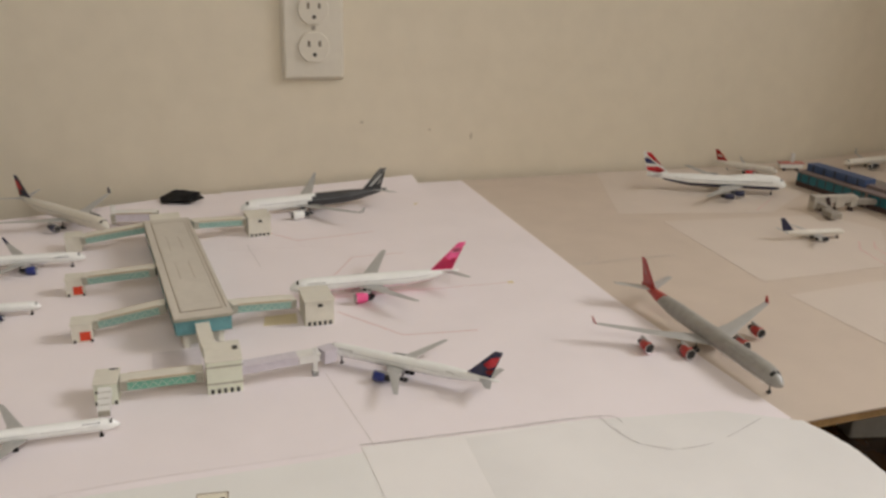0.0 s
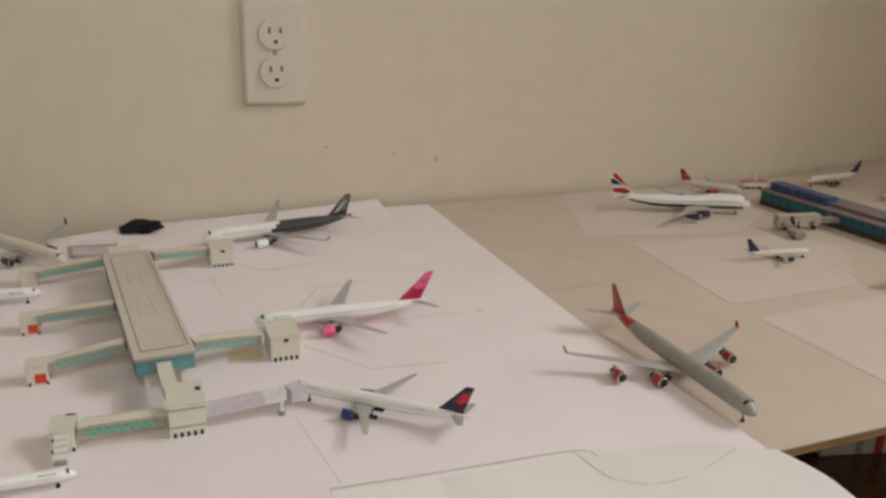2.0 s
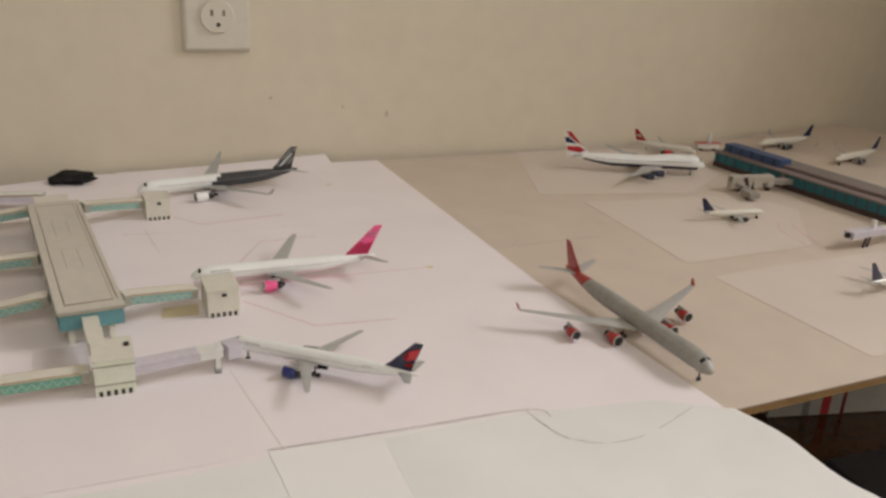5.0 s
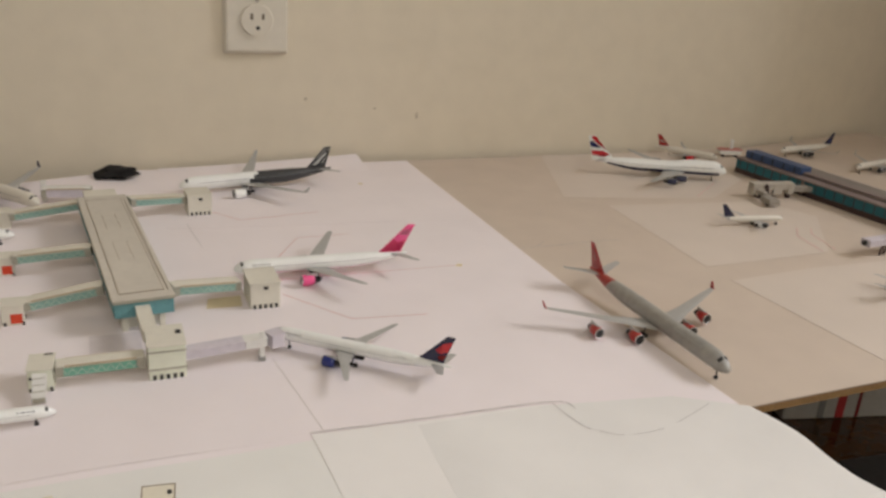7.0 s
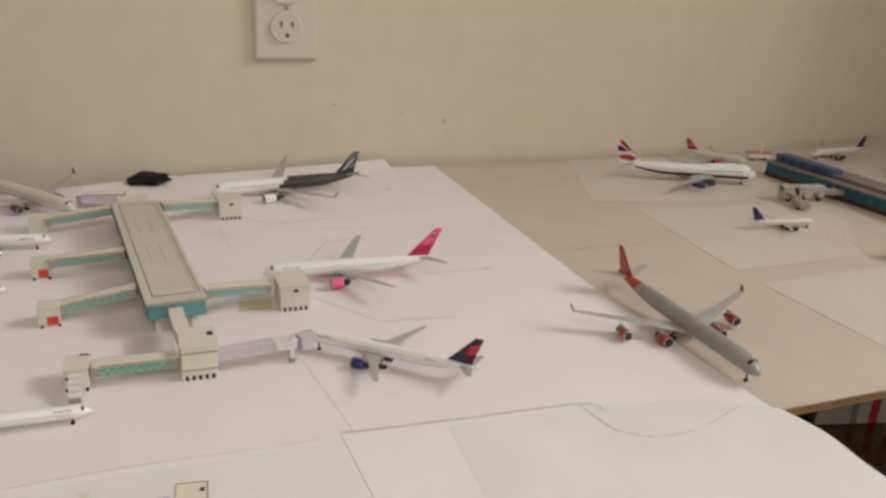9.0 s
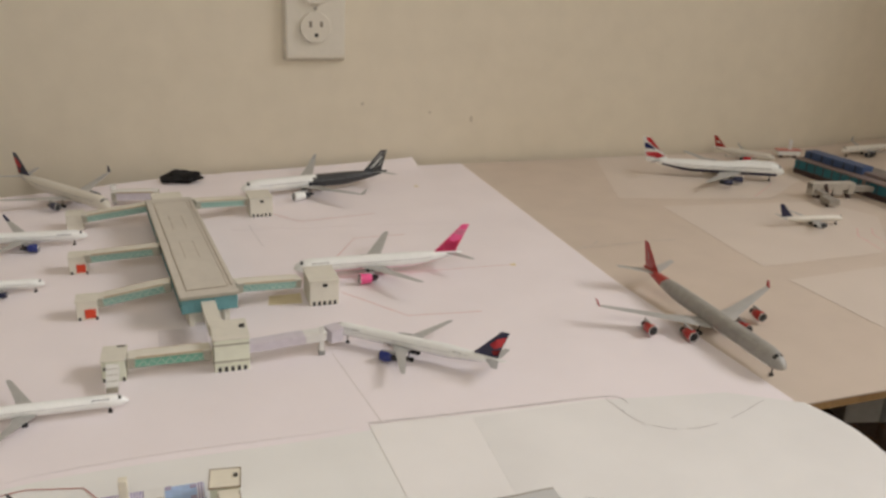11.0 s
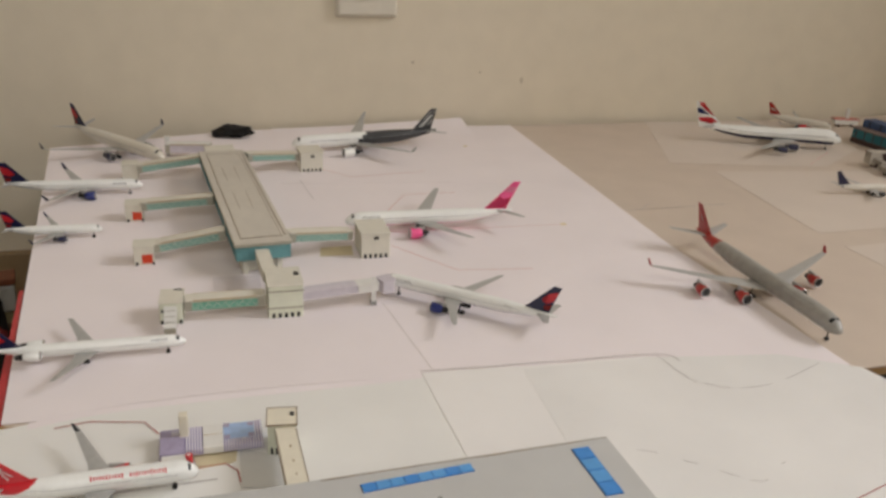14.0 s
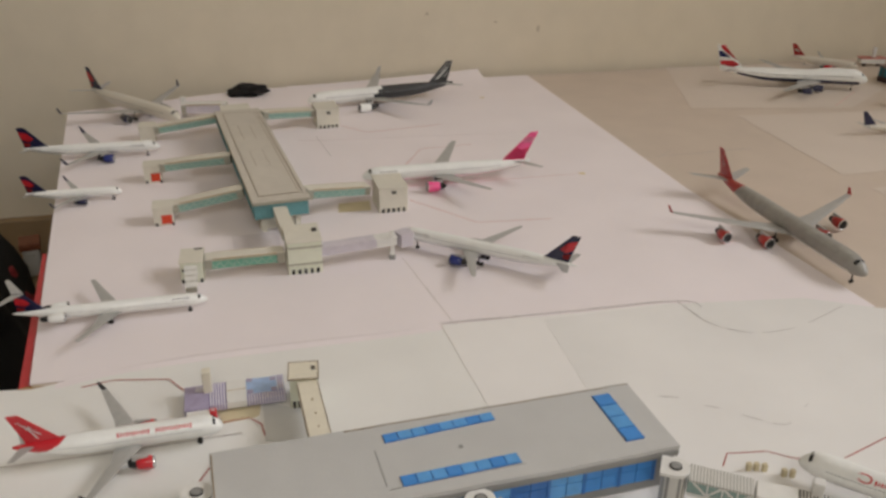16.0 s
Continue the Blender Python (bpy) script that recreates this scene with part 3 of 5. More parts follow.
def skin(shape, paint):
    bm = bmesh.new()
    stations = [0.0, 0.004, 0.012, 0.025, 0.04, 0.06, 0.085, 0.11] + [0.11 + 0.55 * i / 36 for i in range(1, 37)] + [0.66 + 0.34 * i / 44 for i in range(1, 45)]
    seg, rings = 40, []
    for s in stations:
        rings.append([bm.verts.new(shape.at(s, 2 * math.pi * i / seg)) for i in range(seg)])
    for k in range(len(stations) - 1):
        for i in range(seg):
            f = bm.faces.new((rings[k][i], rings[k][(i + 1) % seg], rings[k + 1][(i + 1) % seg], rings[k + 1][i]))
            f.material_index = paint((stations[k] + stations[k + 1]) / 2, math.sin(2 * math.pi * (i + 0.5) / seg))
    bm.faces.new(rings[-1][::-1])
    bmesh.ops.remove_doubles(bm, verts=bm.verts, dist=1e-7)
    bmesh.ops.recalc_face_normals(bm, faces=bm.faces)
    return bm


def patch(shape, s0, s1, a0, a1, off=0.00012, bm=None, n=6, m=3):
    """A painted area on the fuselage."""
    bm = bm or bmesh.new()
    grid = [[bm.verts.new(shape.at(s0 + (s1 - s0) * i / n, radians(a0 + (a1 - a0) * j / m), off)) for j in range(m + 1)] for i in range(n + 1)]
    for i in range(n):
        for j in range(m):
            bm.faces.new((grid[i][j], grid[i + 1][j], grid[i + 1][j + 1], grid[i][j + 1]))
    return bm


def blade(stations, upright=False, bm=None):
    """A wing or fin: stations of (reach, leading edge x, chord, height, thickness share)."""
    bm = bm or bmesh.new()
    section = [(0.0, 0.0), (0.06, 0.5), (0.3, 1.0), (0.65, 0.66), (1.0, 0.03), (0.65, -0.42), (0.3, -0.6), (0.06, -0.36)]
    rings = []
    for reach, x, chord, height, thick in stations:
        row = []
        for u, t in section:
            w = t * thick * chord / 2
            row.append(bm.verts.new((x - u * chord, w, reach) if upright else (x - u * chord, reach, height + w)))
        rings.append(row)
    for a, b in zip(rings, rings[1:]):
        for i in range(8):
            bm.faces.new((a[i], a[(i + 1) % 8], b[(i + 1) % 8], b[i]))
    bm.faces.new(rings[0])
    bm.faces.new(rings[-1][::-1])
    bmesh.ops.recalc_face_normals(bm, faces=bm.faces)
    return bm


def fin_mark(fin, corners, off=0.0009):
    """A flat painted mark on both sides of the fin; corners as (share of chord, share of height)."""
    bm = bmesh.new()
    (z0, x0, c0), (z1, x1, c1) = fin
    for side in (1, -1):
        vs = []
        for u, v in corners:
            chord, x = c0 + (c1 - c0) * v, x0 + (x1 - x0) * v
            vs.append(bm.verts.new((x - u * chord, side * (0.045 * chord * (1 - 0.8 * abs(u - 0.35)) + off * 0.35), z0 + (z1 - z0) * v)))
        bm.faces.new(vs if side > 0 else vs[::-1])
    bmesh.ops.solidify(bm, geom=list(bm.faces), thickness=0.0001)
    return bm


def nacelle(x, y, z, length, d, parent, paint, lip=A_CHROME, pylon=None):
    m = Matrix.Translation((x, y, z))
    prof = [(-0.02, 0.80), (0.0, 0.86), (0.0, 0.93), (-0.06, 1.0), (-0.30, 1.04), (-0.62, 0.96), (-0.80, 0.78), (-0.82, 0.60), (-0.82, 0.0)]
    bm = lathe([(px * length, r * d / 2) for px, r in prof[2:]], 18, m=m)
    e = part("engine", bm, paint, parent, smooth=True)
    part("intake_lip", lathe([(px * length, r * d / 2) for px, r in ((-0.05, 0.80), (0.015, 0.86), (0.022, 0.92), (0.0, 0.975), (-0.05, 1.0))], 18, m=m), lip, e, smooth=True)
    part("fan", tube((x - 0.07 * length, y, z), (x - 0.03 * length, y, z), 0.82 * d / 2), A_BLACK, e)
    part("exhaust", lathe([(px * length, r * d / 2) for px, r in ((-0.78, 0.66), (-0.95, 0.62), (-1.12, 0.50), (-1.20, 0.22), (-1.20, 0.0))], 16, m=m), A_BLACK, e, smooth=True)
    if pylon:
        part("pylon", beam((x - 0.25 * length, y, z + d * 0.42), (x - 1.0 * length, y, z + pylon), 0.0011, 0.0026), paint if pylon < 0 else A_WING, e)
    return e


def gear(x, y, top, parent, wheel=0.0013, pairs=1):
    bm = bmesh.new()
    tube((x, y, wheel), (x, y, top), 0.0005, bm=bm, seg=8)
    for k in range(pairs):
        dx = (k - (pairs - 1) / 2) * wheel * 2.3
        for dy in (-0.0007, 0.0007):
            tube((x + dx, y + dy - 0.0004, wheel), (x + dx, y + dy + 0.0004, wheel), wheel, bm=bm, seg=14)
    return part("landing_gear", bm, A_TYRE, parent)


def aircraft(nose, heading, length, d, axis, span, label, body=A_WHITE, belly=None, rear=None, rear_from=2.0, fin=A_NAVY, wing=A_WING, engine=A_WHITE,
             engines=((0.33, 1.0),), e_len=0.0135, e_d=0.0080, root=0.36, chord=0.14, sweep=32.0, dihedral=5.0, winglet=0.0, winglet_paint=None,
             fin_h=0.0198, fin_chord=0.0224, stab=0.34, stab_paint=None, hump=0.0, rear_engines=False, t_tail=False, marks=(), titles=(), windows=True, belly_to=-0.55, fin_sweep=0.95, z=0.0, name="model_airliner", gear_at=0.40, e_fwd=0.0, e_drop=0.0, fin_fwd=0.0, rear_tilt=0.05, tail_rise=0.55, gear_aft=0.0):
    """A die-cast airliner standing on its wheels; nose is its tip on the plan, heading the way it points."""
    c, s = math.cos(radians(heading)), math.sin(radians(heading))
    o = thing(name, pose(nose[0] - c * length / 2, nose[1] - s * length / 2, z, 0, 0, heading), label, "model aircraft", group="model airliners")
    sh = Shape(length, d, axis, hump, rise=tail_rise)
    R = d / 2
    paints = [body, belly or body, rear or body]

    def paint(t, up):
        if rear and t > rear_from + rear_tilt * up + (0.012 * math.sin(40 * t + 9 * up) if rear_tilt > 0 else 0.0):
            return 2
        return 1 if belly and up < belly_to and 0.05 < t < 0.9 else 0

    part("fuselage", skin(sh, paint), paints, o, smooth=True)
    # wings
    half = span / 2
    x0, tan = length * (0.5 - root), math.tan(radians(sweep))
    zr = axis - 0.62 * R
    c0 = chord * length
    for side in (1, -1):
        st = [(0.0, x0, c0 * 1.15, zr, 0.10), (half * 0.36, x0 - half * 0.36 * tan * 1.05, c0 * 0.62, zr + half * 0.36 * math.tan(radians(dihedral)), 0.09),
              (half * 0.96, x0 - half * 0.96 * tan, c0 * 0.26, zr + half * 0.96 * math.tan(radians(dihedral)), 0.08), (half, x0 - half * 1.02 * tan, c0 * 0.16, zr + half * math.tan(radians(dihedral)), 0.08)]
        w = part("wing", blade([(side * a, b, cc, h, t) for a, b, cc, h, t in st]), wing, o)
        if winglet:
            xt, zt = x0 - half * 1.0 * tan, zr + half * math.tan(radians(dihedral))
            wl = bmesh.new()
            rows = []
            for k, (up, out, back, ch) in enumerate(((-0.0002, 0.0, 0.0, 0.2), (0.35, 0.10, 0.35, 0.17), (1.0, 0.26, 1.0, 0.09))):
                y, zz, xx = side * (half - 0.0006 + out * winglet), zt + up * winglet, xt - back * winglet * 0.8
                rows.append([wl.verts.new(v) for v in ((xx, y - 0.00035, zz), (xx, y + 0.00035, zz), (xx - ch * c0, y + 0.00025, zz), (xx - ch * c0, y - 0.00025, zz))])
            for a, b in zip(rows, rows[1:]):
                for i in range(4):
                    wl.faces.new((a[i], a[(i + 1) % 4], b[(i + 1) % 4], b[i]))
            wl.faces.new(rows[-1])
            bmesh.ops.recalc_face_normals(wl, faces=wl.faces)
            part("winglet", wl, winglet_paint or wing, w)
        if not rear_engines:
            for share, size in engines:
                y = side * half * share
                xe = x0 - half * share * tan
                ze = zr + half * share * math.tan(radians(dihedral)) - e_d * size * 0.62
                nacelle(xe + e_len * 0.80 + e_fwd, y, max(ze - e_drop, e_d * size * 0.55 + 0.0008), e_len * size, e_d * size, o, engine, pylon=e_d * 0.5)
    if rear_engines:
        for side in (1, -1):
            nacelle(length * (0.5 - 0.735), side * (R + e_d * 0.52), axis + R * 0.05, e_len, e_d, o, engine)
    # tail
    f0 = axis + R * 0.75
    tail_x = -length * 0.5
    xf = tail_x + fin_chord + 0.0025 + fin_fwd
    top = f0 + fin_h
    ftip = 0.34
    slant = fin_h * fin_sweep
    spec = ((f0, xf, fin_chord), (top, xf - slant, fin_chord * ftip))
    part("fin", blade([(f0 - R * 0.5, xf + 0.004, fin_chord + 0.004, 0, 0.09), (f0 + fin_h * 0.1, xf - slant * 0.1, fin_chord * 0.95, 0, 0.09), (top, xf - slant, fin_chord * ftip, 0, 0.09)], True), fin, o)
    for corners, paint_m in marks:
        part("fin_emblem", fin_mark(spec, corners), paint_m, o)
    hs = span * stab / 2
    for side in (1, -1):
        if t_tail:
            xs, zs, cs = xf - slant * 0.9, top - 0.0006, fin_chord * 0.42
        else:
            xs, zs, cs = tail_x + length * 0.115, axis + R * tail_rise, length * 0.075
        part("stabilizer", blade([(0.0, xs, cs, zs, 0.09), (side * hs, xs - hs * 0.62, cs * 0.42, zs + hs * 0.10, 0.08)]), stab_paint or wing, o)
    # glass, window rows and titles
    for a0, a1 in ((38, 84), (96, 142)):
        part("cockpit_window", patch(sh, 0.038, 0.051, a0, a1, 0.00016, n=4, m=8), A_BLACK, o)
    if windows:
        for base in (12, 168):
            bm = bmesh.new()
            n = int(length / 0.0024)
            for i in range(n):
                t = 0.11 + 0.70 * i / n
                da = 3.4 if base == 12 else -3.4
                patch(sh, t, t + 0.0085, base, base + da, 0.00008, bm, 1)
            part("window_strip", bm, A_WINDOW, o)
    for t0, t1, a0, a1, pm in titles:
        bm, n = bmesh.new(), max(int((t1 - t0) * length / 0.0013), 2)
        for i in range(n):
            u, am = t0 + (t1 - t0) * i / n, (a0 + a1) / 2
            k = (0.5, 0.34, 0.42, 0.30, 0.36)[i % 5] * (a1 - a0)
            patch(sh, u, u + 0.56 * (t1 - t0) / n, am - k, am + k, 0.0001, bm, 1)
        part("title_bar", bm, pm, o)
    gear(length * gear_at, 0.0, axis - R * 0.6, o)
    for side in (1, -1):
        gear(x0 - c0 * 0.62 - half * 0.03 - gear_aft, side * max(R * 1.15, half * 0.13), zr, o, 0.0017, 2 if length > 0.13 else 1)
    return o


RED_DART = ([(0.26, 0.42), (0.34, 0.70), (0.97, 0.82), (0.97, 0.42), (0.66, 0.28)], A_RED)
RED_LOW = ([(0.62, 0.20), (0.97, 0.28), (0.97, 0.06), (0.78, 0.05)], A_DRED)
TAIL_MARKS = (RED_DART, RED_LOW)

aircraft((-0.2050, -0.1580), -51.1, 0.1560, 0.0141, 0.0138, 0.148, "white twin-engined model airliner with a black and red tail", body=A_CREAM, fin=A_NAVY, marks=TAIL_MARKS, engine=A_NAVY, winglet=0.006, winglet_paint=A_NAVY, fin_h=0.0225, fin_chord=0.0205, root=0.31, e_fwd=0.002, titles=((0.12, 0.24, 22, 40, A_NAVY),))
aircraft((-0.2220, -0.2370), -2.4, 0.1210, 0.0097, 0.0108, 0.095, "white model airliner with blue engines and a navy and red tail", fin=A_NAVY, marks=TAIL_MARKS, engine=A_BLUE, winglet=0.006, winglet_paint=A_NAVY, fin_h=0.0190, fin_chord=0.0200, e_fwd=0.004, e_len=0.0115, titles=((0.12, 0.22, 150, 165, A_NAVY),))
aircraft((-0.2490, -0.3450), -1.5, 0.0745, 0.0076, 0.0086, 0.063, "short white model airliner with a navy and red tail", fin=A_NAVY, marks=TAIL_MARKS, engine=A_NAVY, e_len=0.009, e_d=0.0046, winglet=0.004, winglet_paint=A_NAVY, fin_h=0.0145, fin_chord=0.0145)
aircraft((-0.1825, -0.5520), -0.5, 0.1140, 0.0082, 0.0090, 0.079, "long white rear-engined model airliner with a high tail", fin=A_NAVY, engine=A_WHITE, rear_engines=True, t_tail=True, e_len=0.0120, e_d=0.0058, root=0.435, chord=0.115, sweep=29, fin_h=0.0125, fin_chord=0.0165, stab=0.44, titles=((0.10, 0.14, 34, 48, A_NAVY), (0.145, 0.19, 34, 48, A_NAVY), (0.10, 0.14, 132, 146, A_NAVY), (0.145, 0.19, 132, 146, A_NAVY)), marks=TAIL_MARKS)
aircraft((-0.1765, -0.6905), 0.5, 0.0955, 0.0106, 0.0101, 0.0880, "white model airliner with red engines, red titles and a red tail", fin=A_RED, engine=A_RED, rear=A_RED, rear_from=0.835, rear_tilt=-0.08, root=0.37, gear_at=0.375, fin_sweep=1.05, fin_fwd=0.004, e_fwd=0.002, sweep=27, winglet=0.004, winglet_paint=A_CARBON, fin_h=0.0165, fin_chord=0.0160, e_len=0.0098, e_d=0.0062, stab=0.30, stab_paint=A_WING, z=0.0014,
         titles=((0.155, 0.335, 34, 60, A_RED), (0.360, 0.520, 34, 60, A_RED), (0.155, 0.335, 120, 146, A_RED), (0.360, 0.520, 120, 146, A_RED)), marks=(([(0.25, 0.30), (0.35, 0.30), (0.72, 0.78), (0.62, 0.78)], A_WHITE), ([(0.50, 0.18), (0.58, 0.18), (0.50, 0.66), (0.43, 0.66)], A_WHITE), ([(0.30, 0.55), (0.60, 0.48), (0.60, 0.54), (0.32, 0.61)], A_WHITE)))
aircraft((-0.0700, -0.1205), -170.9, 0.1765, 0.0152, 0.0140, 0.162, "white model airliner with a carbon-black rear body and tail", rear=A_CARBON, rear_from=0.44, fin=A_CARBON, winglet=0.006, fin_h=0.0240, fin_chord=0.0235, fin_fwd=0.005, root=0.335, e_fwd=0.011, e_len=0.0165, e_d=0.0100, dihedral=6, marks=(([(0.20, 0.15), (0.45, 0.18), (0.80, 0.70), (0.55, 0.72)], A_WHITE), ([(0.60, 0.78), (0.95, 0.80), (0.95, 0.95), (0.65, 0.95)], A_SILVER), ([(0.10, 0.45), (0.30, 0.50), (0.50, 0.92), (0.25, 0.95)], A_WING), ([(0.60, 0.20), (0.85, 0.25), (0.95, 0.55), (0.80, 0.50)], A_WING)), stab_paint=A_WING)
aircraft((-0.0510, -0.3660), 178.5, 0.1521, 0.0126, 0.0135, 0.128, "white model airliner with a pink tail and pink engines", fin=A_PINK, engine=A_PINK, belly=A_LPINK, belly_to=-0.72, fin_h=0.0250, fin_chord=0.0205, fin_sweep=1.05, fin_fwd=0.004, e_fwd=0.004, stab=0.42, e_len=0.0135, e_d=0.0092, sweep=32, dihedral=7, chord=0.135, marks=(([(0.03, 0.02), (0.97, 0.02), (0.97, 0.46), (0.55, 0.36), (0.04, 0.48)], A_DPINK), ([(0.10, 0.64), (0.97, 0.60), (0.97, 0.80), (0.06, 0.84)], A_LPINK)), titles=((0.10, 0.15, 140, 158, A_SILVER), (0.155, 0.20, 140, 158, A_SILVER), (0.10, 0.20, 22, 40, A_SILVER)))
aircraft((-0.0420, -0.4850), 140.4, 0.1350, 0.0096, 0.0120, 0.092, "long white model airliner, blue engines, navy and red tail", fin=A_NAVY, marks=TAIL_MARKS, engine=A_BLUE, belly=A_BLUE, belly_to=-0.70, fin_h=0.0192, fin_chord=0.0172, fin_fwd=0.0036, fin_sweep=0.98, tail_rise=0.18, gear_aft=0.0065, sweep=31, dihedral=5.0, chord=0.105, e_len=0.0112, e_fwd=0.0016, e_d=0.0076, titles=((0.10, 0.14, 140, 158, A_SILVER), (0.145, 0.19, 140, 158, A_SILVER), (0.10, 0.14, 22, 40, A_SILVER), (0.145, 0.19, 22, 40, A_SILVER), (0.72, 0.77, 22, 34, A_SILVER), (0.72, 0.77, 146, 158, A_SILVER)))
# White belly paint also carries the paper's reflection along the lower side.
aircraft((0.2500, -0.6270), -89.4, 0.1860, 0.0145, 0.0140, 0.1640, "silver-grey four-engined model airliner with red engines and tail", body=A_SILVER, belly=A_WHITE, belly_to=-0.40, windows=False, wing=A_WING, fin=A_DRED, rear=A_DRED, rear_tilt=-0.02, rear_from=0.815, engine=A_DRED, engines=((0.305, 1.0), (0.625, 0.95)), e_fwd=0.002, e_drop=0.0022, e_len=0.0140, e_d=0.0088, winglet=0.005, winglet_paint=A_DRED, marks=(([(0.40, 0.44), (0.46, 0.43), (0.64, 0.74), (0.59, 0.75)], A_SILVER), ([(0.54, 0.34), (0.59, 0.34), (0.56, 0.58), (0.52, 0.58)], A_SILVER)), fin_h=0.0215, fin_chord=0.0205, root=0.37, chord=0.120, sweep=31, gear_at=0.435, titles=((0.14, 0.32, 34, 54, A_WING), (0.14, 0.32, 126, 146, A_WING)))
aircraft((0.6200, -0.1710), -23.9, 0.1760, 0.0163, 0.0150, 0.165, "white four-engined model jumbo with a red, white and blue tail", belly=A_NAVY, fin=A_WHITE, engine=A_NAVY, engines=((0.33, 1.0), (0.62, 0.95)), hump=0.42, root=0.28, chord=0.165, sweep=37, dihedral=3.5, belly_to=-0.35, winglet=0.0, fin_h=0.0280, fin_chord=0.0280, fin_fwd=-0.005, e_len=0.0145, e_d=0.0080,
         marks=(([(0.02, 0.98), (0.60, 0.98), (0.62, 0.84), (0.36, 0.62), (0.02, 0.34)], A_RED), ([(0.66, 0.72), (0.98, 0.72), (0.98, 0.48), (0.30, 0.44)], A_BLUE), ([(0.04, 0.16), (0.30, 0.32), (0.98, 0.30), (0.98, 0.12), (0.45, 0.03)], A_RED)))
aircraft((0.6700, -0.0915), -48.8, 0.0860, 0.0099, 0.0105, 0.085, "white model airliner with a red tail behind the jumbo", body=A_CREAM, fin=A_DRED, engine=A_RED, winglet=0.004, fin_h=0.0155, fin_chord=0.0150, marks=(([(0.2, 0.3), (0.8, 0.4), (0.7, 0.6), (0.3, 0.5)], A_CREAM),))
aircraft((0.5660, -0.3360), -6.6, 0.0785, 0.0075, 0.0082, 0.065, "small white model jet with a dark blue tail", body=A_CREAM, fin=A_NAVY, engine=A_BLACK, e_len=0.0095, e_d=0.0050, fin_h=0.0150, fin_chord=0.0135, windows=False)
aircraft((0.8065, -0.0690), -174.4, 0.112, 0.0100, 0.0110, 0.088, "white model airliner with a dark blue tail", body=A_CREAM, fin=A_NAVY, engine=A_BLACK, winglet=0.006, fin_h=0.0170, fin_chord=0.0165, e_len=0.016, marks=(([(0.2, 0.1), (0.9, 0.1), (0.8, 0.4), (0.4, 0.4)], A_BLUE),))
aircraft((0.8510, -0.1710), -167.0, 0.112, 0.0100, 0.0110, 0.088, "white model airliner with a dark blue tail", body=A_CREAM, fin=A_NAVY, engine=A_BLACK, winglet=0.007, fin_h=0.0170, fin_chord=0.0165, marks=(([(0.2, 0.1), (0.9, 0.1), (0.8, 0.4), (0.4, 0.4)], A_BLUE),))
aircraft((0.5780, -0.5300), 5.6, 0.0814, 0.0080, 0.0105, 0.067, "white model jet with a dark blue tail", body=A_CREAM, fin=A_NAVY, engine=A_WING, fin_h=0.0175, fin_chord=0.0150, windows=False, e_len=0.009, e_d=0.005)
red_title = aircraft((0.0850, -0.7840), 132.0, 0.120, 0.0125, 0.0120, 0.105, "white model airliner with red titles by the jet bridge", belly=A_SILVER, fin=A_RED, engine=A_WHITE, titles=((0.275, 0.42, 130, 154, A_RED), (0.275, 0.42, 27, 47, A_RED)), z=0.0016, marks=())


sh, bm = Shape(0.120, 0.0125, 0.0120), bmesh.new()
for k in range(22):
    g0, g1 = radians(40 + 13 * k), radians(40 + 13 * (k + 1))
    ring = []
    for g, far in ((g0, 1.0), (g1, 1.0), (g1, 0.74), (g0, 0.74)):
        ring.append(bm.verts.new(sh.at(0.238 - 0.028 * far * math.cos(g), radians(42 + 20 * far * math.sin(g)), 0.00012)))
    bm.faces.new(ring)
part("red_sweep", bm, A_RED, red_title)


